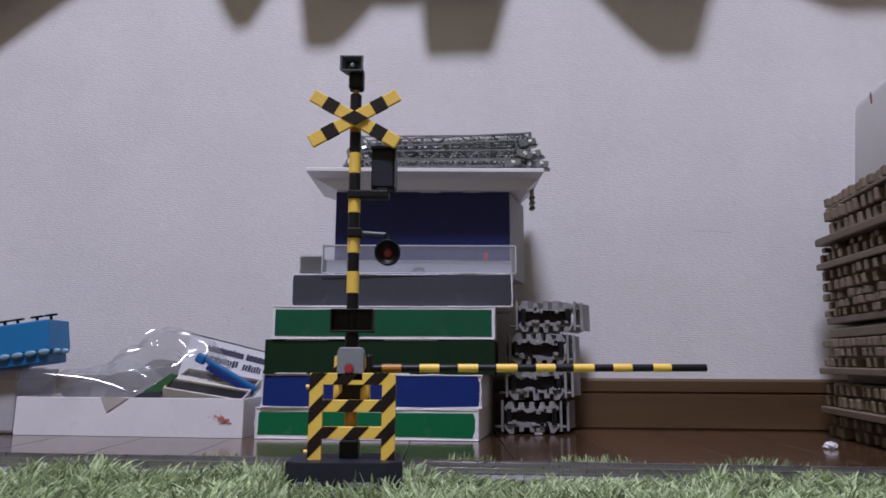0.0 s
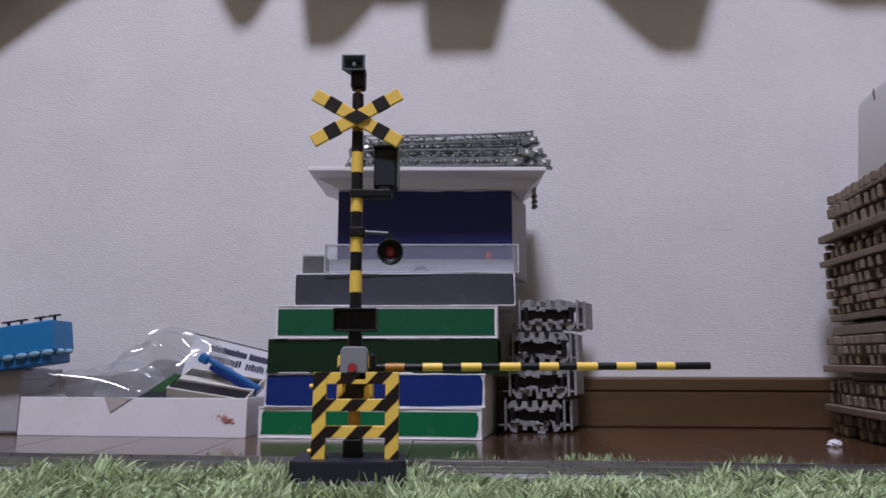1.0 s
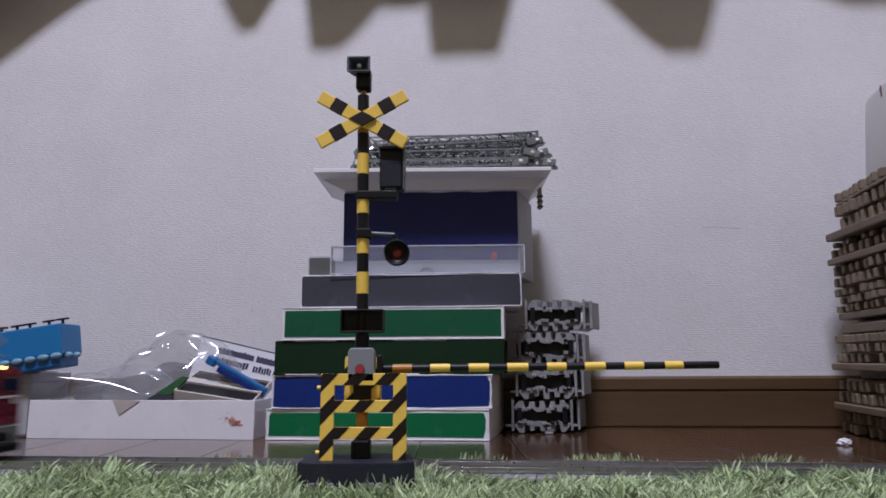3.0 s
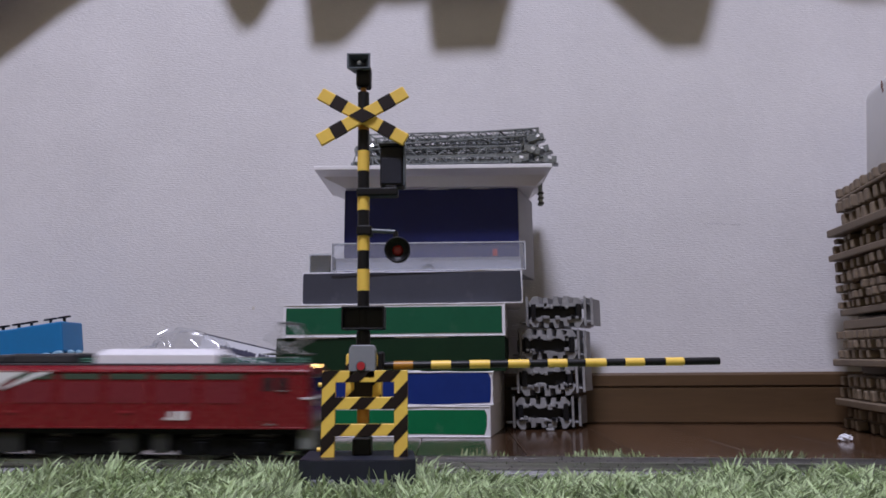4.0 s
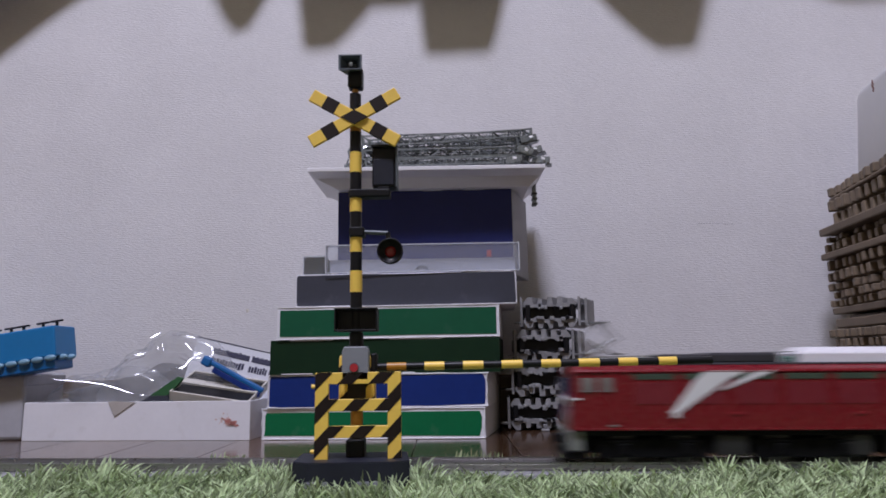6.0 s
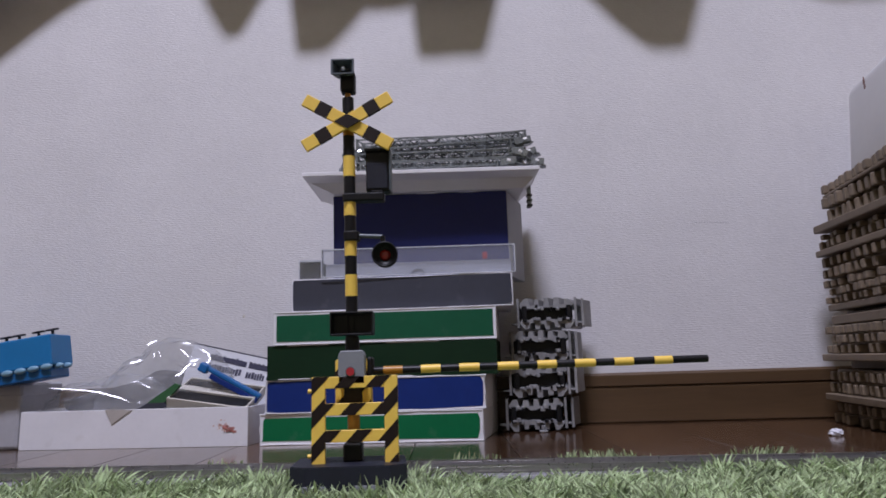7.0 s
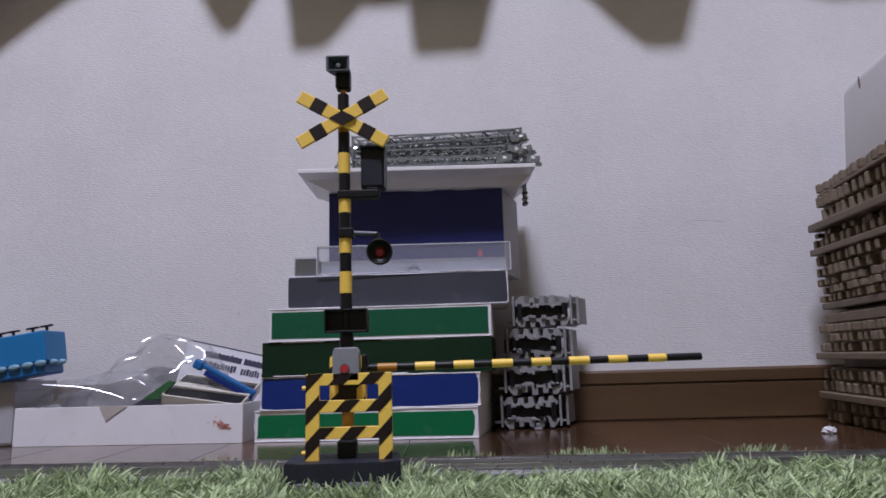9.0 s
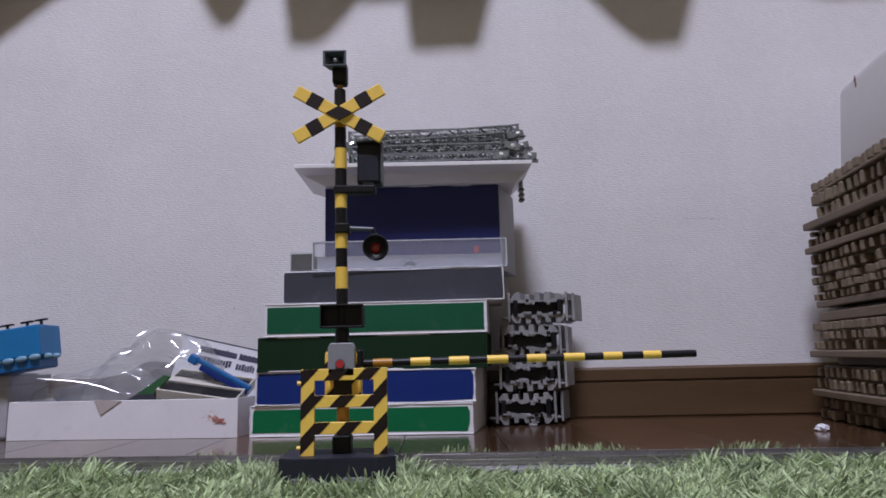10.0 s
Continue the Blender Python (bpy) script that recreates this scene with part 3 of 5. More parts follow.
    poly = [(X(-0.0452), Z(0.0462)), (X(-0.0298), Z(0.0462)), (X(-0.0298), Z(0.0685)), (X(-0.0452), Z(0.0685))]
    for k in range(3):
        a0 = X(-0.0452) - Z(0.0462) - 0.016 + k * 0.0135
        q = clip(clip(poly, lambda p: (p[0] - p[1]) - a0), lambda p: a0 + 0.0065 - (p[0] - p[1]))
        if len(q) > 2:
            part("stripe", prism(bmesh.new(), q, -0.0033, -0.0029), stripe_brown, gm)
    block("machine_panel", (X(-0.0412), -0.0038, Z(0.0464)), (X(-0.0335), -0.0031, Z(0.0574)), stripe_brown, gm, 0.0003)
    block("machine_cap", (X(-0.0318), -0.0034, Z(0.0604)), (X(-0.0290), 0.0044, Z(0.0683)), black_plastic, gm, 0.0008)
    bm = prism(bmesh.new(), [(X(-0.0430), Z(0.0572)), (X(-0.0318), Z(0.0572)), (X(-0.0318), Z(0.0692)), (X(-0.0328), Z(0.0711)), (X(-0.0420), Z(0.0711)), (X(-0.0430), Z(0.0692))], -0.0085, -0.0030, 0.0004)
    cb = part("control_box", bm, grey_plastic, t, "grey control box with red button")
    bar("button", (X(-0.0378), -0.0092, Z(0.0624)), (X(-0.0378), -0.0080, Z(0.0624)), 0.0017, red_button, cb, 20, "red round button")
    bar("button_ring", (X(-0.0378), -0.0088, Z(0.0624)), (X(-0.0378), -0.0080, Z(0.0624)), 0.0021, horn_grey, cb, 20)
    # boom
    zb, zt = Z(0.0624), Z(0.0631)
    bx0, bx1 = X(-0.0300), X(0.1148)
    edges = [-0.0299, -0.0248, -0.0165, -0.0087, -0.0002, 0.0078, 0.0165, 0.0243, 0.0333, 0.0413, 0.0496, 0.0574, 0.0663, 0.0744, 0.0826, 0.0916, 0.0994, 0.1147]
    bm = rod(bmesh.new(), (X(edges[0]), 0, zb), (X(edges[-1]), 0, zt), 0.0016, 14)
    boom = part("boom", bm, black_plastic, t, "lowered black and yellow striped boom")
    for i in range(1, len(edges) - 1, 2):
        a, b = X(edges[i]), X(edges[i + 1])
        s = lambda v: zb + (zt - zb) * (v - bx0) / (bx1 - bx0)
        bar("stripe", (a, 0, s(a)), (b, 0, s(b)), 0.00178, amber_plastic if i == 1 else yellow_plastic, boom, 14)
    # striped fence
    fy0, fy1 = Y(0.2755), Y(0.2775)
    xl, xr, w = -0.0540, -0.0183, 0.0056
    members = [("fence_post", xl, xl + w, 0.0254, 0.0605), ("fence_post", xr - w, xr, 0.0254, 0.0605),
               ("fence_rail", xl + w, xr - w, 0.0557, 0.0605), ("fence_rail", xl + w, xr - w, 0.0447, 0.0496), ("fence_rail", xl + w, xr - w, 0.0340, 0.0388)]
    for name, a, b, c, d in members:
        mb = block(name, (X(a), fy0, Z(c)), (X(b), fy1, Z(d)), yellow_plastic, t, 0.0002)
        rect = [(a, c), (b, c), (b, d), (a, d)]
        for k in range(-14, 2):
            lo = -0.0402 + (k + 5) * 0.0129
            across = lambda p: p[0] - (p[1] - 0.0605) / 1.04
            q = clip(clip(rect, lambda p: across(p) - lo), lambda p: lo + 0.0064 - across(p))
            if len(q) > 2 and abs(sum(q[i][0] * q[(i + 1) % len(q)][1] - q[i][1] * q[(i + 1) % len(q)][0] for i in range(len(q)))) > 4e-7:
                part("stripe", prism(bmesh.new(), [(X(p[0]), Z(p[1])) for p in q], fy0 - 0.00012, fy0 + 0.0006), stripe_brown, mb)
    for zz in (0.0548, 0.0287):
        bar("peg", (X(xl) - 0.0016, Y(0.2765), Z(zz)), (X(xl), Y(0.2765), Z(zz)), 0.0009, yellow_plastic, t, 10)


crossing()


# ---- the locomotive ----
def locomotive():
    """Length along x, running towards +x; the origin is on the rail head under its middle."""
    t = thing("locomotive", pose(0, 0, 0), "red model electric locomotive with white meteor stripe on rails", "locomotive")
    H, HW, B0, B1 = 0.1112, 0.0180, 0.0155, 0.0430
    # body shell with rounded roof and raked ends
    sec = [(-HW, B0), (-HW, B1 - 0.0016), (-HW + 0.0012, B1), (-0.0120, B1 + 0.0022), (0, B1 + 0.0030), (0.0120, B1 + 0.0022), (HW - 0.0012, B1), (HW, B1 - 0.0016), (HW, B0)]
    bm = bmesh.new()
    rings = []
    for s in (-1, -0.993, 0.993, 1):
        k = 0.93 if abs(s) == 1 else 1.0
        rings.append([bm.verts.new((s * H - (0.0026 * s * max(0, (z - 0.031) / 0.015) if abs(s) > 0.9 else 0), y * k, z)) for y, z in sec])
    for a, b in zip(rings, rings[1:]):
        for k in range(len(sec)):
            bm.faces.new((a[k], a[(k + 1) % len(sec)], b[(k + 1) % len(sec)], b[k]))
    bm.faces.new(rings[0]), bm.faces.new(rings[-1][::-1])
    bmesh.ops.recalc_face_normals(bm, faces=bm.faces)
    body = part("body", bm, loco_red, t, "glossy dark red body shell")
    block("roof", (-0.104, -0.0125, B1 + 0.0016), (0.104, 0.0125, B1 + 0.0030), roof_dark, t, 0.0004)
    L = 2 * H

    def fx(f):
        return -H + L * f
    for side in (-1, 1):
        y = side * HW

        def plate(name, x0, x1, z0, z1, m, up=0.0004, parent=body, bev=0.00012):
            ya, yb = sorted((y - side * 0.0006, y + side * up))
            return block(name, (x0, ya, z0), (x1, yb, z1), m, parent, bev)
        for k in range(7):
            f0 = 0.135 + k * 0.1045
            bm = bmesh.new()
            pitch = L * 0.085 / 24
            for n in range(24):
                x = fx(f0) + pitch * n
                ends = [[bm.verts.new((xx, y + side * d, zz)) for xx, d in ((x, -0.0004), (x, 0.00032), (x + pitch * 0.55, 0.00032), (x + pitch * 0.9, -0.0001), (x + pitch * 0.9, -0.0004))] for zz in (0.0275, 0.0372)]
                for q in range(5):
                    bm.faces.new((ends[0][q], ends[0][(q + 1) % 5], ends[1][(q + 1) % 5], ends[1][q]))
                bm.faces.new(ends[0]), bm.faces.new(ends[1][::-1])
            bmesh.ops.recalc_face_normals(bm, faces=bm.faces)
            part("louvre_panel", bm, sheen_red, body, "fine louvred grille")
            g = plate("grille", fx(f0), fx(f0 + 0.085), 0.0385, 0.0412, grille, 0.0003)
            plate("rib", fx(f0 + 0.0945), fx(f0 + 0.0955), 0.0265, 0.0425, loco_red, 0.0003)
        plate("rain_gutter", -H * 0.985, H * 0.985, B1 - 0.0012, B1 - 0.0006, loco_red, 0.0006)
        plate("sill_band", -H * 0.985, H * 0.985, B0 + 0.0001, B0 + 0.0010, loco_red, 0.0004)
        for s in (-1, 1):
            for a, b in ((0.888, 0.848),) if s > 0 else ((0.950, 0.892), (0.866, 0.818)):
                x0, x1 = sorted((s * H * a, s * H * b))
                w = plate("cab_window", x0, x1, 0.0335, 0.0394, cab_glass if s > 0 else rear_glass, 0.0004)
                plate("window_sill", x0 - 0.0003, x1 + 0.0003, 0.0330, 0.0334, loco_grey, 0.0006)
            x0, x1 = sorted((s * H * 0.99, s * H * 0.955))
            plate("cab_stripe", x0, x1, 0.0292, 0.0302, loco_white, 0.0004)
            x0, x1 = sorted((s * H * 0.835, s * H * 0.775))
            plate("cab_door", x0, x1, 0.0190, 0.0420, loco_red, 0.0002)
            if s > 0:
                plate("door_window", x0 + 0.0010, x1 - 0.0010, 0.0330, 0.0394, cab_glass, 0.00035)
            plate("hand_rail", x0 - 0.0012, x0 - 0.0008, 0.0185, 0.0330, loco_panel, 0.0008)
            plate("maker_plate", s * H * 0.82 - 0.002, s * H * 0.82 + 0.002, 0.0172, 0.0180, loco_grey, 0.0003)
        for f in (0.30, 0.55):
            plate("number_plate", fx(f + 0.03), fx(f + 0.06), 0.0225, 0.0236, loco_panel, 0.0004)
        ya, yb = sorted((y, y + side * 0.00055))
        tail = [(fx(0.212), 0.0242), (fx(0.221), 0.0226), (fx(0.335), 0.0390), (fx(0.375), 0.0425), (fx(0.285), 0.0425), (fx(0.262), 0.0380)]
        tail2 = [(fx(0.310), 0.0335), (fx(0.316), 0.0335), (fx(0.433), 0.0425), (fx(0.394), 0.0425)]
        part("meteor_stripe", prism(bmesh.new(), tail, ya, yb), loco_white, body, "white meteor stripe")
        part("meteor_stripe", prism(bmesh.new(), tail2, ya, yb), loco_white, body, "white meteor stripe")
        sx, sz = fx(0.2185), 0.0232
        star = []
        for k in range(10):
            r = 0.0030 if k % 2 == 0 else 0.0014
            star.append((sx + r * math.sin(k * math.pi / 5), sz + r * math.cos(k * math.pi / 5)))
        part("star", prism(bmesh.new(), star, *sorted((y + side * 0.0001, y + side * 0.0008))), loco_white, body)
        # emblem as plain slanted shapes
        for a, b in ((0.682, 0.694), (0.690, 0.702), (0.708, 0.730)):
            q = [(fx(a), 0.0196), (fx(b), 0.0196), (fx(b), 0.0236 if a > 0.683 else 0.0208), (fx(a) + 0.0006, 0.0236 if a > 0.683 else 0.0208)]
            part("emblem", prism(bmesh.new(), q, ya, yb), loco_white, body)
    for s in (-1, 1):
        e = s * (H - 0.0008)
        for yy in (-0.0085, 0.0085):
            a, b = sorted((e, e - s * 0.0024))
            block("front_window", (a - 0.001, yy - 0.0062, 0.0325), (b - 0.0005 + 0.001, yy + 0.0062, 0.0395), cab_glass, body, 0.0003)
            bar("head_lamp", (e - s * 0.001, yy * 1.35, 0.0275), (e + s * 0.0012, yy * 1.35, 0.0275), 0.0016, loco_white, body)
        a, b = sorted((e, e + s * 0.0012))
        block("front_stripe", (a, -0.0160, 0.0292), (b, 0.0160, 0.0302), loco_white, body, 0.0001)
        a, b = sorted((s * (H - 0.006), s * (H + 0.0008)))
        block("skirt", (a, -0.0165, 0.0060), (b, 0.0165, B0 - 0.0002), loco_grey, t, 0.0006, "grey skirt under the cab")
        a, b = sorted((s * (H - 0.008), s * (H + 0.0035)))
        block("snow_plough", (a, -0.0150, 0.0022), (b, 0.0150, 0.0062), loco_black, t, 0.0008)
        a, b = sorted((s * (H - 0.002), s * (H + 0.0062)))
        block("coupler", (a, -0.0022, 0.0082), (b, 0.0022, 0.0125), loco_black, t, 0.0006)
    for yy in (-0.0032, 0.0032):
        bar("lit_lamp", (H - 0.0055, yy, B1 + 0.0016), (H - 0.0022, yy, B1 + 0.0016), 0.0011, bulb_glow, body, 10, "lit warm head lamp")
    # underframe, tanks and bogies
    # full-length black block added to stop light showing between the bogies
    block("centre_frame", (-H * 0.93, -0.0066, 0.0040), (H * 0.93, 0.0066, 0.0129), loco_black, t, 0.0004)
    block("underframe", (-H * 0.94, -0.0150, 0.0128), (H * 0.94, 0.0150, B0), loco_black, t, 0.0004)
    for x0, x1, m in ((-0.0445, -0.0300, eq_dark), (0.0155, 0.0260, eq_dark), (0.0340, 0.0425, eq_dark)):
        block("equipment_box", (x0, -0.0162, 0.0040), (x1, 0.0162, 0.0132), m, t, 0.0005)
    for xc in (-0.0720, 0.0, 0.0720):
        m = pose(xc, 0, 0)
        for side in (-1, 1):
            ya, yb = sorted((side * 0.0125, side * 0.0145))
            # frames reach lower so their black stands in for the shade beneath
            fr = block("bogie_frame", (-0.0265, ya, 0.0030), (0.0245, yb, 0.0112), loco_black, t, 0.0006, "black bogie side frame, deepened for the shade below", m=m)
            for d in (-0.0145, 0.0145):
                a2, b2 = sorted((side * 0.0140, side * 0.0162))
                block("axle_box", (d - 0.0024, a2, 0.0045), (d + 0.0024, b2, 0.0095), loco_black, fr, 0.0005, m=m)
                block("leaf_spring", (d - 0.0050, a2, 0.0098), (d + 0.0050, b2, 0.0112), loco_black, fr, 0.0004, m=m)
                a3, b3 = sorted((side * 0.0118, side * 0.0155))
                block("brake_shoe", (d * 1.62 - 0.0010, a3, 0.0030), (d * 1.62 + 0.0010, b3, 0.0085), loco_black, fr, 0.0003, m=m)
            block("sand_box", (-0.0022, ya, 0.0060), (0.0022, yb + 0.0008, 0.0118), loco_black, fr, 0.0004, m=m)
        for d in (-0.0145, 0.0145):
            ws = new("wheelset")
            ws.parent = t
            bar("axle", (0, -0.0105, 0), (0, 0.0105, 0), 0.0012, loco_grey, ws)
            for side in (-1, 1):
                ya, yb = side * 0.0078, side * 0.0104
                bm = rod(bmesh.new(), (0, ya, 0), (0, yb, 0), 0.0069, 28)
                rod(bm, (0, side * 0.0072, 0), (0, ya, 0), 0.0076, 28)
                for k in range(6):
                    cuboid(bm, (-0.0006, yb - 0.0003, 0.0015), (0.0006, yb + 0.0003, 0.0056), 0.0002, 1, pose(0, 0, 0, 0, 60 * k, 0))
                part("wheel", bm, wheel_metal, ws, "dark steel model wheel")
            p = m @ Vector((d, 0, 0))
            WHEELSETS.append((ws, p.x, p.y, 0.0))
    # roof gear
    bm = bmesh.new()
    rings = []
    for d, z in ((0.0, B1 + 0.0026), (0.0, 0.0500), (0.0006, 0.0508), (0.0030, 0.0528), (0.0042, 0.0532)):
        rings.append([bm.verts.new(p) for p in ((fx(0.500) + d, -0.0105 + d, z), (fx(0.778) - d, -0.0105 + d, z), (fx(0.778) - d, 0.0105 - d, z), (fx(0.500) + d, 0.0105 - d, z))])
    for p, q in zip(rings, rings[1:]):
        for k in range(4):
            bm.faces.new((p[k], p[(k + 1) % 4], q[(k + 1) % 4], q[k]))
    bm.faces.new(rings[0][::-1]), bm.faces.new(rings[-1])
    bmesh.ops.recalc_face_normals(bm, faces=bm.faces)
    part("resistor_cover", bm, roof_cover, t, "large white roof cover")
    bm = cuboid(bmesh.new(), (fx(0.203), -0.0110, B1 + 0.0026), (fx(0.300), 0.0110, 0.0502), 0.0012, 2)
    part("roof_box", bm, roof_dark, t)
    bm = cuboid(bmesh.new(), (fx(0.305), -0.0112, B1 + 0.0026), (fx(0.455), 0.0112, 0.0508), 0.0012, 2)
    part("roof_box", bm, roof_dark, t)
    for f in (0.045, 0.075, 0.125, 0.165, 0.185, 0.470, 0.485, 0.790, 0.815, 0.835, 0.87, 0.925, 0.955):
        for yy in (-0.0085, 0.0075):
            bm = bmesh.new()
            rings = []
            for r, z in ((0.0010, 0.0452), (0.0015, 0.0456), (0.0009, 0.0464), (0.0015, 0.0468), (0.0009, 0.0476), (0.0014, 0.0480), (0.0007, 0.0488)):
                rings.append([bm.verts.new((fx(f) + r * math.cos(a * 0.6283), yy + r * math.sin(a * 0.6283), z)) for a in range(10)])
            for p, q in zip(rings, rings[1:]):
                for a in range(10):
                    bm.faces.new((p[a], p[(a + 1) % 10], q[(a + 1) % 10], q[a]))
            bm.faces.new(rings[0][::-1]), bm.faces.new(rings[-1])
            part("insulator", bm, insulator_green, t, "green insulator")
    bar("roof_wire", (fx(0.045), -0.0085, 0.0489), (fx(0.49), -0.0085, 0.0510), 0.0003, panto_grey, t, 6)
    bar("roof_wire", (fx(0.770), -0.0085, 0.0489), (fx(0.955), -0.0085, 0.0489), 0.0003, panto_grey, t, 6)
    for f in (0.080, 0.925):
        x = fx(f)
        pg = thing("pantograph", pose(x, 0, 0), "raised grey diamond pantograph", "")
        del pg["label"]
        pg.parent = t
        pg["label"] = "raised grey diamond pantograph"
        for d in (-0.009, 0.009):
            block("cross_beam", (d - 0.0008, -0.0115, 0.0500), (d + 0.0008, 0.0115, 0.0510), panto_grey, pg, 0.0002)
        for yy in (-0.0100, 0.0100):
            for s in (-1, 1):
                bar("lower_arm", (-s * 0.0050, yy, 0.0508), (s * 0.0092, yy * 0.92, 0.0580), 0.00055, panto_grey, pg, 8)
                bar("upper_arm", (s * 0.0092, yy * 0.92, 0.0580), (s * 0.0020, yy * 0.55, 0.0655), 0.00045, panto_grey, pg, 8)
        for d in (-0.0020, 0.0020):
            bar("contact_strip", (d, -0.0125, 0.0659), (d, 0.0125, 0.0659), 0.0006, panto_grey, pg, 8)
            bar("horn", (d, -0.0165, 0.0640), (d, -0.0125, 0.0659), 0.0004, panto_grey, pg, 8)
            bar("horn", (d, 0.0165, 0.0640), (d, 0.0125, 0.0659), 0.0004, panto_grey, pg, 8)
    return t


WHEELSETS = []
loco = locomotive()


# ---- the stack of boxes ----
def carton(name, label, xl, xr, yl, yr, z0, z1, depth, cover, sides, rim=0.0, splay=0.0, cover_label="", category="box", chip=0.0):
    """A flat printed box: a body, and a printed front with a pale rim. The front runs from (xl, yl) to (xr, yr)."""
    yaw = math.degrees(math.atan2(yr - yl, xr - xl))
    w, h = math.hypot(xr - xl, yr - yl), z1 - z0
    t = thing(name, pose(xl, yl, z0, 0, 0, yaw), label, category, "stacked boxes")
    bm = bmesh.new()
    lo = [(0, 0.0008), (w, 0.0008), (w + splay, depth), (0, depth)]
    rng = random.Random(name + label)
    bot = [bm.verts.new((x, y, 0)) for x, y in lo]
    top = [bm.verts.new((x, y, h)) for x, y in lo]
    bm.faces.new(bot[::-1]), bm.faces.new(top)
    for k in range(4):
        bm.faces.new((bot[k], bot[(k + 1) % 4], top[(k + 1) % 4], top[k]))
    bmesh.ops.bevel(bm, geom=list(bm.edges), offset=0.0005, segments=2, affect="EDGES")
    body = part("body", bm, sides, t)
    # printed front, slightly uneven at its corners
    r = rim
    j = lambda: rng.uniform(-1, 1) * (0.0003 + chip)
    out = [(r + j(), r + j()), (w * 0.33, r + j() * 0.4), (w * 0.7, r + j() * 0.4), (w - r - chip * 2 + j(), r + j()), (w - r + j() * 0.3, r + 0.004 + chip * 3), (w - r + j(), h - r - 0.004 - chip),
           (w - r - chip * 3 + j(), h - r + j() * 0.5), (w * 0.6, h - r + j() * 0.4), (w * 0.25, h - r + j() * 0.4), (r + chip * 2 + j(), h - r + j() * 0.5), (r + j() * 0.3, h - r - 0.003), (r + j() * 0.3, r + 0.003)]
    part("printed_front", prism(bmesh.new(), out, 0.0005, 0.0014), cover, t, cover_label)
    # frayed pale lip where the card is worn along its edges
    if rim > 0.001:
        nx, nz, q = 14, 4, 0.0004
        ring = [(w * k / nx, q) for k in range(nx)] + [(w - q, h * k / nz) for k in range(nz)] + [(w * (1 - k / nx), h - q) for k in range(nx)] + [(q, h * (1 - k / nz)) for k in range(nz)]
        ring = [(x + rng.uniform(-1, 1) * (0.0001 + chip * 0.7), z + rng.uniform(-1, 1) * (0.0001 + chip * 0.35)) for x, z in ring]
        bm = bmesh.new()
        loops = []
        for x, z in ring:
            r = rng.uniform(0.0003, 0.0006 + chip * 0.6)
            ux, uz = x - w / 2, (z - h / 2) * w / h
            n = math.hypot(ux, uz)
            z = max(z, r)
            loops.append([bm.verts.new((x + ux / n * r * k, 0.0006 + e * r, z + uz / n * r * k)) for k, e in ((-1, 0), (-0.5, -0.9), (0.5, -0.9), (1, 0), (0, 0.8))])
        for p, s in zip(loops, loops[1:] + loops[:1]):
            for k in range(5):
                bm.faces.new((p[k], p[(k + 1) % 5], s[(k + 1) % 5], s[k]))
        bmesh.ops.recalc_face_normals(bm, faces=bm.faces)
        part("worn_lip", bm, worn_white, body, "frayed white card edge")
    # loose paper edges along the rim
    if rim:
        for k in range(5):
            x = rng.uniform(0.05, 0.8) * w
            ww = rng.uniform(0.01, 0.05)
            z = h - 0.0002 if k % 2 else 0.0006
            block("torn_edge", (x, 0.0003, z - 0.0005), (min(w, x + ww), 0.0012, z + 0.0004), white_card, body, 0.0002)
    return t


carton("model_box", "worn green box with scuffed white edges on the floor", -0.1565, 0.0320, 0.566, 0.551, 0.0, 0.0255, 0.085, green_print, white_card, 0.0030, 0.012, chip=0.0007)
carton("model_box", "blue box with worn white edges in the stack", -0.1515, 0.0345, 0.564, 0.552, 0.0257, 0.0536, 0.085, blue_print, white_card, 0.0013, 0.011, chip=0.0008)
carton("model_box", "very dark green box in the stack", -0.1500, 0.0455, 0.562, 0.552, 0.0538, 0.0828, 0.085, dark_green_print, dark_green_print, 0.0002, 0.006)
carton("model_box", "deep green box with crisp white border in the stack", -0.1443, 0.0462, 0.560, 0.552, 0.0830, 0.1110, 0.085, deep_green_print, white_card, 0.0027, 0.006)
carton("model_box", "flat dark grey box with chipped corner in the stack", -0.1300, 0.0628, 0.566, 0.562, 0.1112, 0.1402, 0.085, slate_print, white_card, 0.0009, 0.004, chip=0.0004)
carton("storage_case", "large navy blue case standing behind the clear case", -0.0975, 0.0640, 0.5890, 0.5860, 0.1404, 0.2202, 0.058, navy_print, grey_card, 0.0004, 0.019)


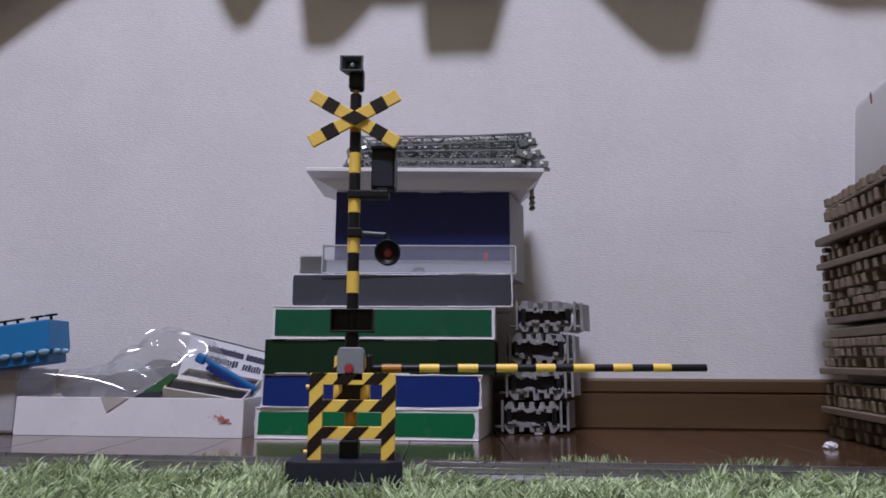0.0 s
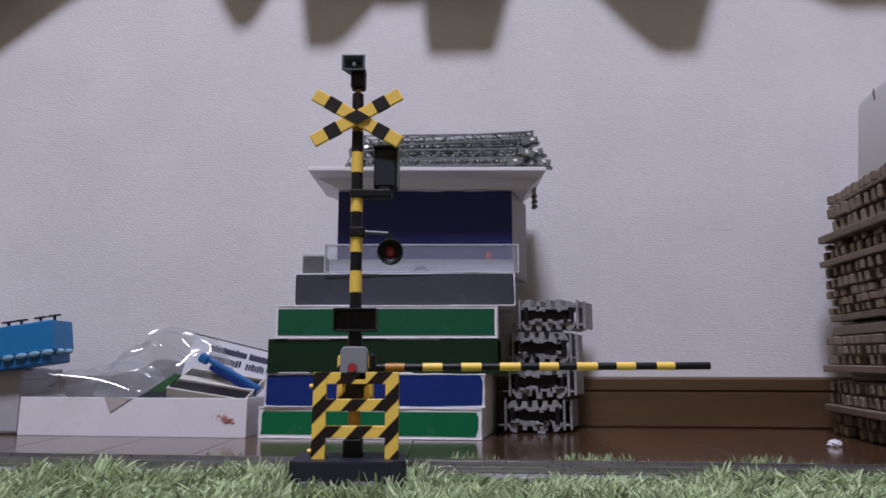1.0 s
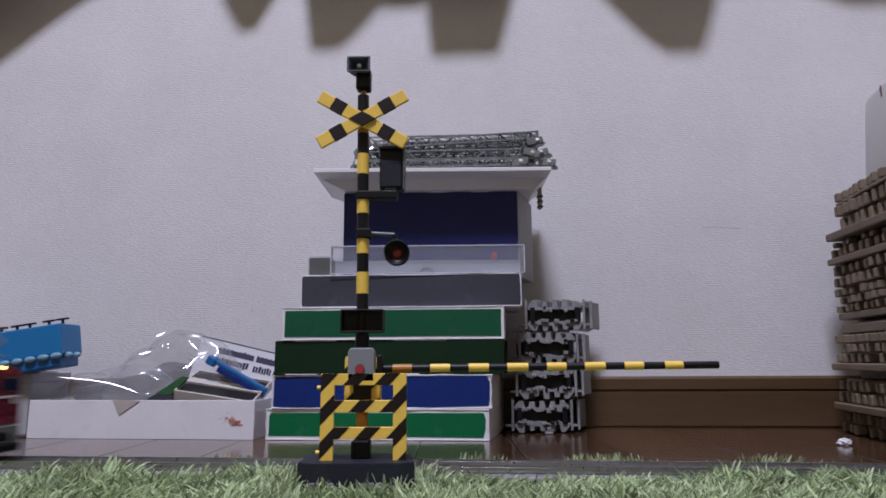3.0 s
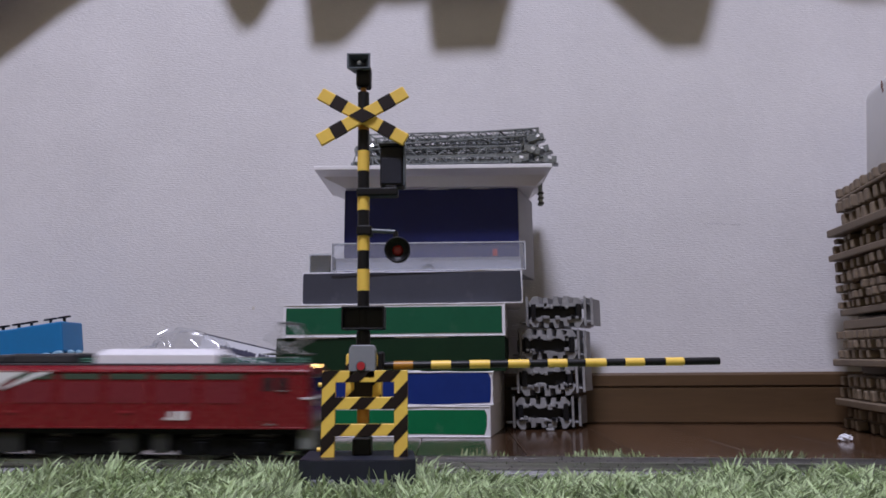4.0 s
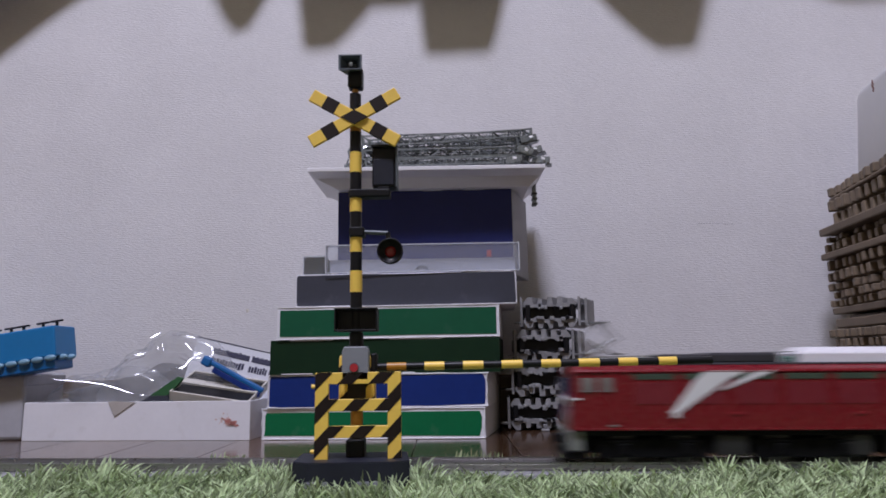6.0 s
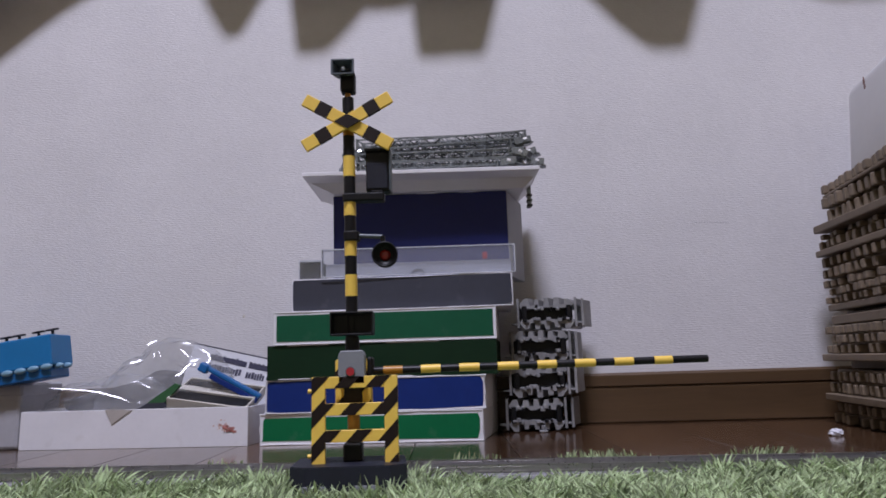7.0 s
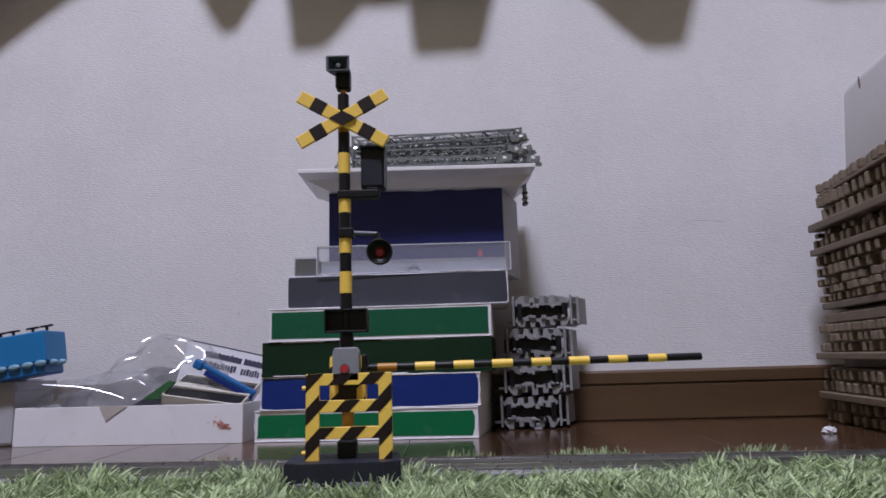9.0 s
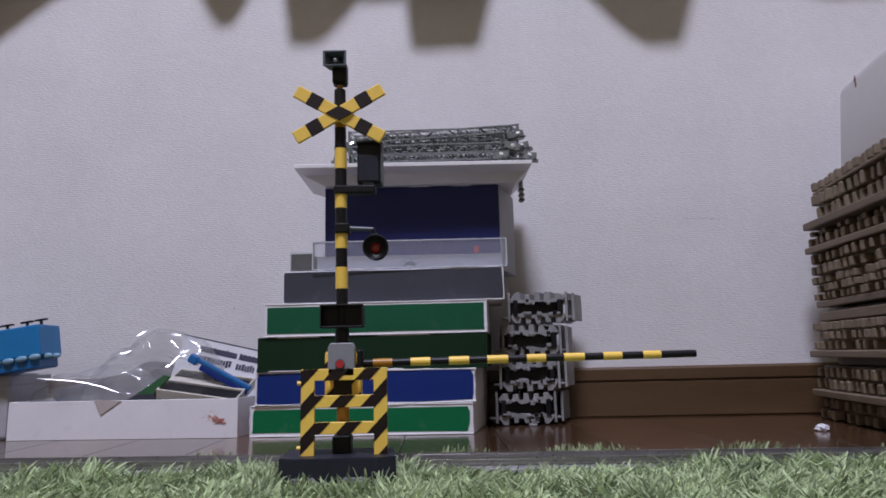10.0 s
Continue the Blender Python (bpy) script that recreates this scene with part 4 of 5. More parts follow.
def clear_case():
    x0, x1, y0, y1, z0, z1 = -0.1040, 0.0662, 0.5630, 0.5728, 0.1404, 0.1648
    t = thing("clear_case", pose(x0, y0, z0), "clear plastic display case, milky, on the grey box", "case")
    w, d, h, k = x1 - x0, y1 - y0, z1 - z0, 0.0009
    for nm, a, b in (("front_pane", (0, 0, 0.0), (w, k, h)), ("side_pane", (0, k, 0), (k, d - k, h)), ("side_pane", (w - k, k, 0), (w, d - k, h)), ("top_pane", (0, 0, h), (w, d, h + k))):
        block(nm, a, b, clear_plastic, t, 0.0002).visible_shadow = False
    # pale bars painted in for the bright lines on the clear edges
    for a, b in (((0, -0.0004, h - 0.0002), (w, 0.0004, h + 0.0006)), ((w - 0.0006, -0.0004, 0), (w + 0.0003, 0.0004, h)), ((0, -0.0004, 0), (0.0007, 0.0004, h)), ((0, -0.0004, 0), (w, 0.0004, 0.0007))):
        block("moulded_edge", a, b, pale_plastic, t, 0.0001)
    block("inlay", (0.003, d - 0.0024, 0.001), (w - 0.003, d - 0.0012, h * 0.52), grey_card, t, 0.0002, "pale card inlay")
    block("red_mark", (w * 0.835, d - 0.003, h * 0.55), (w * 0.86, d - 0.0024, h * 0.8), red_button, t, 0.0002, "small red mark")
    bm = bmesh.new()
    last = None
    for i in range(17):
        a = math.pi * i / 16
        p = (w * 0.497 + 0.0062 * math.cos(a), d - 0.0034, 0.0005 + 0.0062 * math.sin(a))
        if last:
            rod(bm, last, p, 0.0006, 6)
        last = p
    part("ring_mark", bm, grey_plastic, t)


clear_case()


def small_case():
    t = thing("small_case", pose(-0.1265, 0.580, 0.1404), "small dark green case with clear lid", "case")
    block("body", (0, 0.001, 0), (0.020, 0.03, 0.0175), dark_green_print, t, 0.0006)
    block("lid", (-0.0008, 0, 0.0), (0.0206, 0.0009, 0.0188), clear_plastic, t, 0.0002)


small_case()


def tray():
    """A white plastic tray upside up: a wide flange and sloping sides, seen from below."""
    x0, x1, y0, y1, z1 = -0.1190, 0.0908, 0.5535, 0.646, 0.2334
    t = thing("plastic_tray", pose((x0 + x1) / 2, (y0 + y1) / 2, 0.2204), "white plastic tray lying on the navy case", "tray")
    W, D, top = (x1 - x0) / 2, (y1 - y0) / 2, z1 - 0.2204
    bm = bmesh.new()
    # inset at the ends, inset in front, height
    prof = [(0.0, 0.0008, top), (0.0, 0.0, top - 0.0006), (0.0, 0.0, top - 0.0034), (0.0012, 0.0012, top - 0.0040), (0.0040, 0.0200, top - 0.0046), (0.0225, 0.0275, 0.0), (0.0235, 0.0285, 0.0012), (0.0065, 0.0230, top - 0.0012)]
    rings = []
    for ins, front, z in prof:
        ring = []
        for sx, sy in ((-1, -1), (1, -1), (1, 1), (-1, 1)):
            ring.append(bm.verts.new((sx * (W - ins * (1.0 if sx < 0 else 0.5)), -(D - front) if sy < 0 else D - ins * 0.3, z)))
        rings.append(ring)
    for a, b in zip(rings, rings[1:]):
        for k in range(4):
            bm.faces.new((a[k], a[(k + 1) % 4], b[(k + 1) % 4], b[k]))
    bm.faces.new(rings[5][::-1])
    bm.faces.new(rings[7])
    bm.faces.new(rings[0])
    bmesh.ops.recalc_face_normals(bm, faces=bm.faces)
    part("tray_shell", bm, white_plastic, t)
    bm = cuboid(bmesh.new(), (W - 0.0050, 0.004, -0.013), (W - 0.0015, 0.010, top - 0.001), 0.0006, 1)
    for k in range(3):
        cuboid(bm, (W - 0.0058, 0.003, -0.012 + k * 0.005), (W - 0.0006, 0.011, -0.010 + k * 0.005), 0.0004, 1)
    part("hanging_clip", bm, silver_plastic, t, "small dark clip hanging from the rim")


tray()


def truss(length, height, width, m):
    """A lattice girder bridge side, silver plastic."""
    t = thing("bridge_girder", m, "silver-grey plastic lattice bridge girder lying in a pile", "girder", "girders in a pile")
    n = max(6, int(length / (height * 1.1)))
    for y in (0, width):
        for z in (0, height):
            block("chord", (0, y - 0.0006, z - 0.0007), (length, y + 0.0006, z + 0.0007), silver_plastic, t, 0.0002)
        bm = bmesh.new()
        for k in range(n):
            a, b = length * k / n, length * (k + 1) / n
            zz = (0, height) if k % 2 else (height, 0)
            rod(bm, (a, y, zz[0]), (b, y, zz[1]), 0.0005, 5)
            if k % 2 == 0:
                rod(bm, (a, y, 0), (a, y, height), 0.0004, 5)
        part("lattice", bm, silver_plastic, t)
    bm = bmesh.new()
    for k in range(n + 1):
        a = length * k / n
        rod(bm, (a, 0, 0), (a, width, 0), 0.0006, 5)
        if k < n:
            rod(bm, (a, 0, height), (length * (k + 1) / n, width, height), 0.0004, 5)
    part("cross_bracing", bm, silver_plastic, t)
    for xx in (0, length):
        block("end_plate", (xx - 0.0009, -0.001, -0.001), (xx + 0.0009, width + 0.001, height + 0.001), silver_plastic, t, 0.0003)
    return t


def truss_pile():
    z = 0.2352
    rows = [(-0.090, 0.575, 0.163, 0.0070, 0.0, 0.0), (-0.084, 0.600, 0.160, 0.0070, 1.5, 0), (-0.076, 0.572, 0.152, 0.0072, -1.0, 0.3), (-0.070, 0.603, 0.150, 0.0060, 2.0, 0.6),
            (-0.076, 0.574, 0.150, 0.0080, 1.0, 1.2), (-0.066, 0.598, 0.148, 0.0090, -2.0, 2.6)]
    zs = [0.0, 0.0, 0.0100, 0.0098, 0.0222, 0.0216]
    rows += [(-0.080, 0.586, 0.150, 0.0060, 0.5, 0.2), (-0.070, 0.587, 0.150, 0.0060, -1.5, 0.8), (-0.050, 0.580, 0.132, 0.0062, 2.5, 2.2), (-0.088, 0.594, 0.165, 0.0060, -0.5, 0.0)]
    rows += [(-0.070, 0.571, 0.150, 0.0058, 0.5, 3.3), (-0.072, 0.569, 0.140, 0.0050, -0.6, 0.4)]
    zs += [0.0045, 0.0130, 0.0210, 0.0025, 0.0200, 0.0030]
    for (x, y, ln, h, yaw, pit), zz in zip(rows, zs):
        truss(ln, h * 1.10, 0.020, pose(x + 0.003, y, z + zz * 1.12, 0, -pit, yaw))
    for x, y, zz, ry, rz in ((0.068, 0.574, 0.009, -10, -18), (0.058, 0.580, 0.001, -6, 25), (-0.094, 0.576, 0.006, 20, 12), (0.060, 0.570, 0.014, 24, -30), (0.064, 0.572, 0.0195, -14, 8), (0.050, 0.566, 0.0005, 0, -35), (0.072, 0.568, 0.0035, 8, -8), (-0.088, 0.572, 0.0135, -16, 20)):
        t = thing("girder_piece", pose(x + 0.005, y, z + zz * 1.12, 0, ry, rz), "short silver-grey girder end piece", "girder", "girders in a pile")
        bm = bmesh.new()
        for k in range(4):
            cuboid(bm, (k * 0.006, -0.001, 0), (k * 0.006 + 0.0012, 0.010, 0.007), 0.0002, 1)
        part("webs", bm, silver_plastic, t)
        block("plate", (-0.001, 0, 0), (0.022, 0.009, 0.0012), silver_plastic, t, 0.0002)
        block("side_plate", (0.004, -0.0014, 0.001), (0.020, -0.0006, 0.0068), silver_plastic, t, 0.0002)
        # bright tab added as a glint in the pile, angled towards the lamp
        block("bright_tab", (0.012, -0.0022, 0.0015), (0.0155, -0.0010, 0.0042), glint_silver, t, 0.0002, "shiny tab added for a glint", m=pose(0.0138, -0.0035, 0.0040, 0, ry, 0) @ pose(0, 0, 0, -30, 0, 14 - rz) @ pose(-0.0138, 0.0016, -0.0028))


truss_pile()


# ---- grey channel pieces stacked on end ----
def channel_stack():
    def make(seed, m):
        """One hollow track-bed piece seen from its end: toothed plates above and below, upright side walls."""
        rng = random.Random(seed)
        t = thing("track_bed_piece", m, "light grey hollow plastic track-bed piece in a stack", "track piece", "grey stacked pieces")
        D, W = 0.038, 0.0265
        for s in (-1, 1):
            for k, (off, z0, z1, y0) in enumerate(((0.0, 0.0015, 0.0285, 0.0), (0.0066, 0.0020, 0.0272, 0.002))[:1 if s < 0 else 2]):
                x = s * (W + off)
                sh = 0.013 if s > 0 else 0.004
                bm = bmesh.new()
                v = [(x - 0.0011, y0), (x + 0.0011, y0), (x + 0.0008 + sh * 0.3, D * 0.5), (x + 0.0008 + sh, D), (x - 0.0008 + sh, D), (x - 0.0008 + sh * 0.3, D * 0.5)]
                a = [bm.verts.new((p[0], p[1], z0)) for p in v]
                b = [bm.verts.new((p[0], p[1], z1)) for p in v]
                bm.faces.new(a[::-1]), bm.faces.new(b)
                for i in range(6):
                    bm.faces.new((a[i], a[(i + 1) % 6], b[(i + 1) % 6], b[i]))
                part("side_wall", bm, stack_grey, t)
            bridge = cuboid(bmesh.new(), (min(s * W, s * (W + 0.006)), 0.004, 0.0045), (max(s * W, s * (W + 0.006)), 0.012, 0.0062), 0.0003, 1)
            part("foot", bridge, stack_grey, t)
        for name, z, up in (("upper_plate", 0.0222, 1), ("lower_plate", 0.0060, -1)):
            n, wide = 9, 0.0248
            base = [(-wide, z - up * 0.0006), (-wide, z + up * 0.0006)]
            for k in range(n):
                x0 = -wide * 0.84 + 2 * wide * 0.84 * k / n + rng.uniform(-0.0005, 0.0005)
                x1 = -wide * 0.84 + 2 * wide * 0.84 * (k + 1) / n + rng.uniform(-0.0005, 0.0005)
                zz = z + up * (rng.uniform(0.0042, 0.0070) if k % 2 == 0 else rng.uniform(-0.0012, 0.0016))
                base += [(x0 + 0.0003, zz), (x1 - 0.0003, zz)]
            base += [(wide, z + up * 0.0006), (wide, z - up * 0.0006)]
            for k in range(11):
                base.append((wide * (0.9 - 1.8 * k / 10), z - up * rng.uniform(0.0010, 0.0046)))
            bm = bmesh.new()
            f = [bm.verts.new((x, 0.001, q)) for x, q in base]
            g = [bm.verts.new((x + 0.016, D, q)) for x, q in base]
            bm.faces.new(f), bm.faces.new(g[::-1])
            for i in range(len(base)):
                bm.faces.new((f[i], f[(i + 1) % len(base)], g[(i + 1) % len(base)], g[i]))
            bmesh.ops.recalc_face_normals(bm, faces=bm.faces)
            plate = part(name, bm, stack_grey, t)
            for k in range(9):
                x = rng.uniform(-0.021, 0.021)
                zc = z - up * rng.uniform(0.001, 0.0042)
                w, h = rng.uniform(0.0008, 0.0022), rng.uniform(0.0007, 0.0018)
                block("lug", (x - w, -0.0012 + rng.uniform(-0.001, 0.001), zc - h), (x + w, 0.004, zc + h), stack_grey if k % 3 else black_plastic, plate, 0.0004)
        # solid black block stands in for the shade inside the piece
        block("dark_core", (-W + 0.002, 0.006, 0.0085), (W - 0.002, D, 0.0200), black_plastic, t, 0.0005, "black block standing in for the shaded hollow")
        for s in (-1, 1):
            part("clip", cuboid(bmesh.new(), (s * 0.0205 - 0.0022, -0.0006, 0.0070), (s * 0.0205 + 0.0022, 0.004, 0.0215), 0.0004, 1), black_plastic, t)
        return t
    for i, (x, y, z, r) in enumerate([(0.0830, 0.6030, 0.0012, 0), (0.0872, 0.6010, 0.0314, -2), (0.0905, 0.6015, 0.0616, 2), (0.0975, 0.6030, 0.0918, -3)]):
        make(i + 31, pose(x, y, z, 0, 0, r))
    t = thing("joiner_clip", pose(0.0880, 0.596, 0.0), "small pale grey joiner clip under the stack", "clip")
    block("clip_body", (-0.0035, 0, 0), (0.0035, 0.006, 0.0022), stack_grey, t, 0.0006)
    block("clip_neck", (-0.0018, 0.001, 0.0022), (0.0018, 0.005, 0.0060), stack_grey, t, 0.0005)


channel_stack()


# ---- brown stack ----
def brown_stack():
    """Brown plastic track pieces piled crosswise, their sleeper ends showing as teeth."""
    rng = random.Random(11)
    block_bm = cuboid(bmesh.new(), (-0.0035, -0.0029, -0.0033), (0.0035, 0.0029, 0.0033), 0.0007, 1)
    me = None
    z = 0.0
    # height, corner, heading, thickness of the edge strip, how far it stands out, rows of teeth
    plan = [(0.0200, 0.3485, -7, 0, 0, 2), (0.0270, 0.3497, -9, 0.0062, 0.0040, 2), (0.0075, 0.3590, -6, 0, 0, 0), (0.0320, 0.3520, -8, 0.0062, 0.0055, 3),
            (0.0085, 0.3575, -9, 0.0083, 0, 0), (0.0040, 0.3650, -9, 0, 0, 0), (0.0290, 0.3565, -9, 0.0060, -0.0010, 3), (0.0210, 0.3540, -6, 0, 0, 2),
            (0.0160, 0.3545, -5, 0.0060, 0.0030, 1), (0.0065, 0.3580, -4, 0, 0, 1), (0.0345, 0.3600, -6, 0.0070, 0.0080, 2), (0.0137, 0.3675, -10, 0.0030, 0.0005, 1)]
    L = 0.22
    for h, x0, yaw, strip, proud, rows in plan:
        t = thing("track_piece", pose(x0, 0.602 + rng.uniform(-0.004, 0.004), z, 0, 0, yaw), "brown plastic track piece with toothed sleeper ends in a tall pile", "track piece", "brown piled pieces")
        block("web", (0.0095, -L, 0.0004), (0.085, 0, h - 0.0002), brown_plastic, t, 0.0008)
        if strip:
            block("edge_strip", (-proud, -L, 0.0002), (0.010, -0.002, strip), brown_plastic, t, 0.0008)
        hh = (h - strip - 0.0004) / max(1, rows)
        for r in range(rows):
            for k in range(17):
                y = -0.005 - k * 0.0122 - (0.0061 if r % 2 else 0)
                if me is not None and rng.random() < 0.06:
                    continue
                if me is None:
                    ob = part("sleeper_end", block_bm, brown_plastic, t)
                    me = ob.data
                else:
                    ob = new("sleeper_end", me)
                    ob.parent = t
                ob.location = (0.0050 + rng.uniform(-0.0018, 0.0014), y + rng.uniform(-0.0008, 0.0008), strip + hh * (r + 0.5))
                ob.scale = (1.25, rng.uniform(0.84, 1.10), hh / 0.0076 * rng.uniform(0.84, 1.02))
                ob.rotation_euler = (rng.uniform(-0.08, 0.08), 0, rng.uniform(-0.12, 0.12))
        z += h
    return z


top_z = brown_stack()


def white_tub():
    """A rounded container, a little narrower towards its top."""
    t = thing("white_tub", pose(0.3915, 0.602, top_z, 0, 0, -11), "rounded white plastic container on the brown pile", "container")
    bm = cuboid(bmesh.new(), (0.0, -0.19, 0.0), (0.11, 0, 0.095), 0.012, 4)
    for v in bm.verts:
        v.co.x += (0.055 - v.co.x) / 0.055 * v.co.z * 0.10
    for f in bm.faces:
        f.smooth = True
    part("shell", bm, tub_plastic, t)
    bm = bmesh.new()
    for y, z, r in ((-0.042, 0.084, 0.0028), (-0.0435, 0.079, 0.0024), (-0.0415, 0.087, 0.0018)):
        bmesh.ops.create_icosphere(bm, subdivisions=2, radius=r, matrix=pose(z * 0.10, y, z) @ Matrix.Diagonal((0.12, 0.8, 1.5, 1)))
    part("stain", bm, brown_stain, t, "small brown stain")


white_tub()


# ---- white carton with bag and odds and ends ----
def open_carton():
    w, d, k, z1 = 0.2079, 0.066, 0.0012, 0.0328
    t = thing("open_carton", pose(-0.3737, 0.5889, 0, 0, 0, -5.9), "open white card box lid with red smudge on its side", "box")
    block("front_wall", (0, 0, 0), (w, k, z1), white_card, t, 0.0003)
    block("back_wall", (0, d - k, 0), (w, d, z1), white_card, t, 0.0003)
    block("side_wall", (0, k, 0), (k, d - k, z1), white_card, t, 0.0003)
    block("side_wall", (w - k, k, 0), (w, d - k, z1), white_card, t, 0.0003)
    block("bottom", (k, k, 0), (w - k, d - k, k), white_card, t, 0.0002)
    rng = random.Random(3)
    bm = bmesh.new()
    for i in range(40):
        cx = w - 0.0170 + rng.gauss(0, 0.0034)
        cz = 0.0150 - (cx - w + 0.0170) * 0.25 + rng.gauss(0, 0.0015)
        r = rng.uniform(0.0003, 0.0012)
        prism(bm, [(cx + r * rng.uniform(0.6, 1.3) * math.cos(a * 0.9), cz + r * rng.uniform(0.5, 1) * math.sin(a * 0.9)) for a in range(7)], -0.00015 - 0.00002 * i, 0.0002)
    part("smudge", bm, red_stain, t, "reddish brown smudge")
    bm = bmesh.new()
    for i in range(34):
        cx = w - 0.0215 + rng.gauss(0, 0.0032)
        cz = 0.0160 + rng.gauss(0, 0.0022)
        r = rng.uniform(0.0003, 0.0011)
        prism(bm, [(cx + r * rng.uniform(0.6, 1.3) * math.cos(a * 0.9), cz + r * rng.uniform(0.5, 1) * math.sin(a * 0.9)) for a in range(7)], -0.00006 - 0.000002 * i, 0.0002)
    part("stain", bm, pale_stain, t, "pale brown stain")
    q = [(0.079, 0.0335), (0.104, 0.0325), (0.086, 0.0205)]
    part("paper_flap", prism(bmesh.new(), q, -0.0009, -0.0004), flap_paper, t, "folded greyish beige paper flap")


open_carton()


def plastic_bag():
    """A crumpled clear bag bulging out of the carton."""
    t = thing("plastic_bag", pose(-0.262, 0.617, 0.028), "crumpled clear plastic bag in the open carton", "bag")
    for nm, (cx, cz, rx, ry, rz), sd in (("bag_skin", (0.010, 0.002, 0.064, 0.026, 0.060), 1.0), ("bag_fold", (-0.045, -0.002, 0.068, 0.022, 0.034), 7.0)):
        bm = bmesh.new()
        bmesh.ops.create_icosphere(bm, subdivisions=5, radius=1)
        for v in list(bm.verts):
            p = v.co.copy()
            q = p * 1.3 + Vector((sd, 2 * sd, 0))
            k = 1 + noise.noise(q) * 0.30 - abs(noise.noise(q * 2.3)) * 0.16 - abs(noise.noise(q * 5.0)) * 0.05
            v.co = Vector((cx + p.x * rx * k, p.y * ry * k, cz + max(-0.25, p.z) * rz * k))
        for f in bm.faces:
            f.smooth = True
        ob = part(nm, bm, bag_film, t)
        ob.visible_shadow = False
    # flat glossy ribbons added as the bag's highlights, turned to mirror the lamp
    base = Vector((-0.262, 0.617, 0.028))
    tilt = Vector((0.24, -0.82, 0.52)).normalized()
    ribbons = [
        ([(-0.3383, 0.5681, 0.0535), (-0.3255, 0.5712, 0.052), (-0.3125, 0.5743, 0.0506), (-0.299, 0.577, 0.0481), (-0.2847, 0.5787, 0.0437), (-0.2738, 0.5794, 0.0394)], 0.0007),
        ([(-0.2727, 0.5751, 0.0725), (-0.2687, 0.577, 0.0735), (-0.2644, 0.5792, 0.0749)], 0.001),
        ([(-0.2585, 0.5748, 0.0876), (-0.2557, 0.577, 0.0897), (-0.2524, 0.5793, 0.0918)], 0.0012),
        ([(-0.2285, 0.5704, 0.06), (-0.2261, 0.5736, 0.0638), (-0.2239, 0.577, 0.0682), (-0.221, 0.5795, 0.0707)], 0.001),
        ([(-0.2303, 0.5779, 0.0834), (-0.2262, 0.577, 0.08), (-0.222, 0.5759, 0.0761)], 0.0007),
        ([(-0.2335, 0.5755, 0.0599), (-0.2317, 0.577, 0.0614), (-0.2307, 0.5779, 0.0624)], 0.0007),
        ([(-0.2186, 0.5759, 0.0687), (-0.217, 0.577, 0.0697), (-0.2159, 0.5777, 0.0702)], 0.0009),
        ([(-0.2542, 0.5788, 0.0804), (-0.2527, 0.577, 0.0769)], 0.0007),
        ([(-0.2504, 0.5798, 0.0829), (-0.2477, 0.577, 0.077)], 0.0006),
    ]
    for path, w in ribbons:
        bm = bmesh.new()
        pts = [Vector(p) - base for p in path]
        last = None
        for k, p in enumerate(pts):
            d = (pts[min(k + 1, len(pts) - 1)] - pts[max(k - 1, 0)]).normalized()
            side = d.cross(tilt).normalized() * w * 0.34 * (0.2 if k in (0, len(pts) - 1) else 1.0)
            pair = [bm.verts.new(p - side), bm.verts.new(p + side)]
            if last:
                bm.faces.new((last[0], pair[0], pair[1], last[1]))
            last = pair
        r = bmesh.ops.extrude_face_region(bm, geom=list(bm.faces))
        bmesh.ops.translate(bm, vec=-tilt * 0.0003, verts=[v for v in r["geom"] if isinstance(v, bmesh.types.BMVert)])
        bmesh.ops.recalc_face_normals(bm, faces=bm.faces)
        part("crease", bm, glint_film, t)


plastic_bag()


def beige_box():
    t = thing("beige_box", pose(-0.2430, 0.583, 0.0330, 22, 8.5, -4), "small beige open box with slotted top in the carton", "box")
    w, d, h = 0.0720, 0.044, 0.0095
    block("front_wall", (0, 0, 0), (w, 0.0015, h), beige_plastic, t, 0.0004)
    block("back_wall", (0, d, 0), (w, d + 0.0015, h), beige_plastic, t, 0.0004)
    block("side_wall", (0, 0, 0), (0.0015, d, h), beige_plastic, t, 0.0004)
    block("side_wall", (w - 0.0015, 0, 0), (w, d, h), beige_plastic, t, 0.0004)
    block("divider", (0.0, d * 0.42, h * 0.3), (w, d * 0.62, h + 0.0006), beige_plastic, t, 0.0004)
    block("dark_foam", (0.002, 0.002, 0.001), (w - 0.002, d - 0.002, h * 0.85), black_plastic, t, 0.0004, "black block filling the inside")


beige_box()


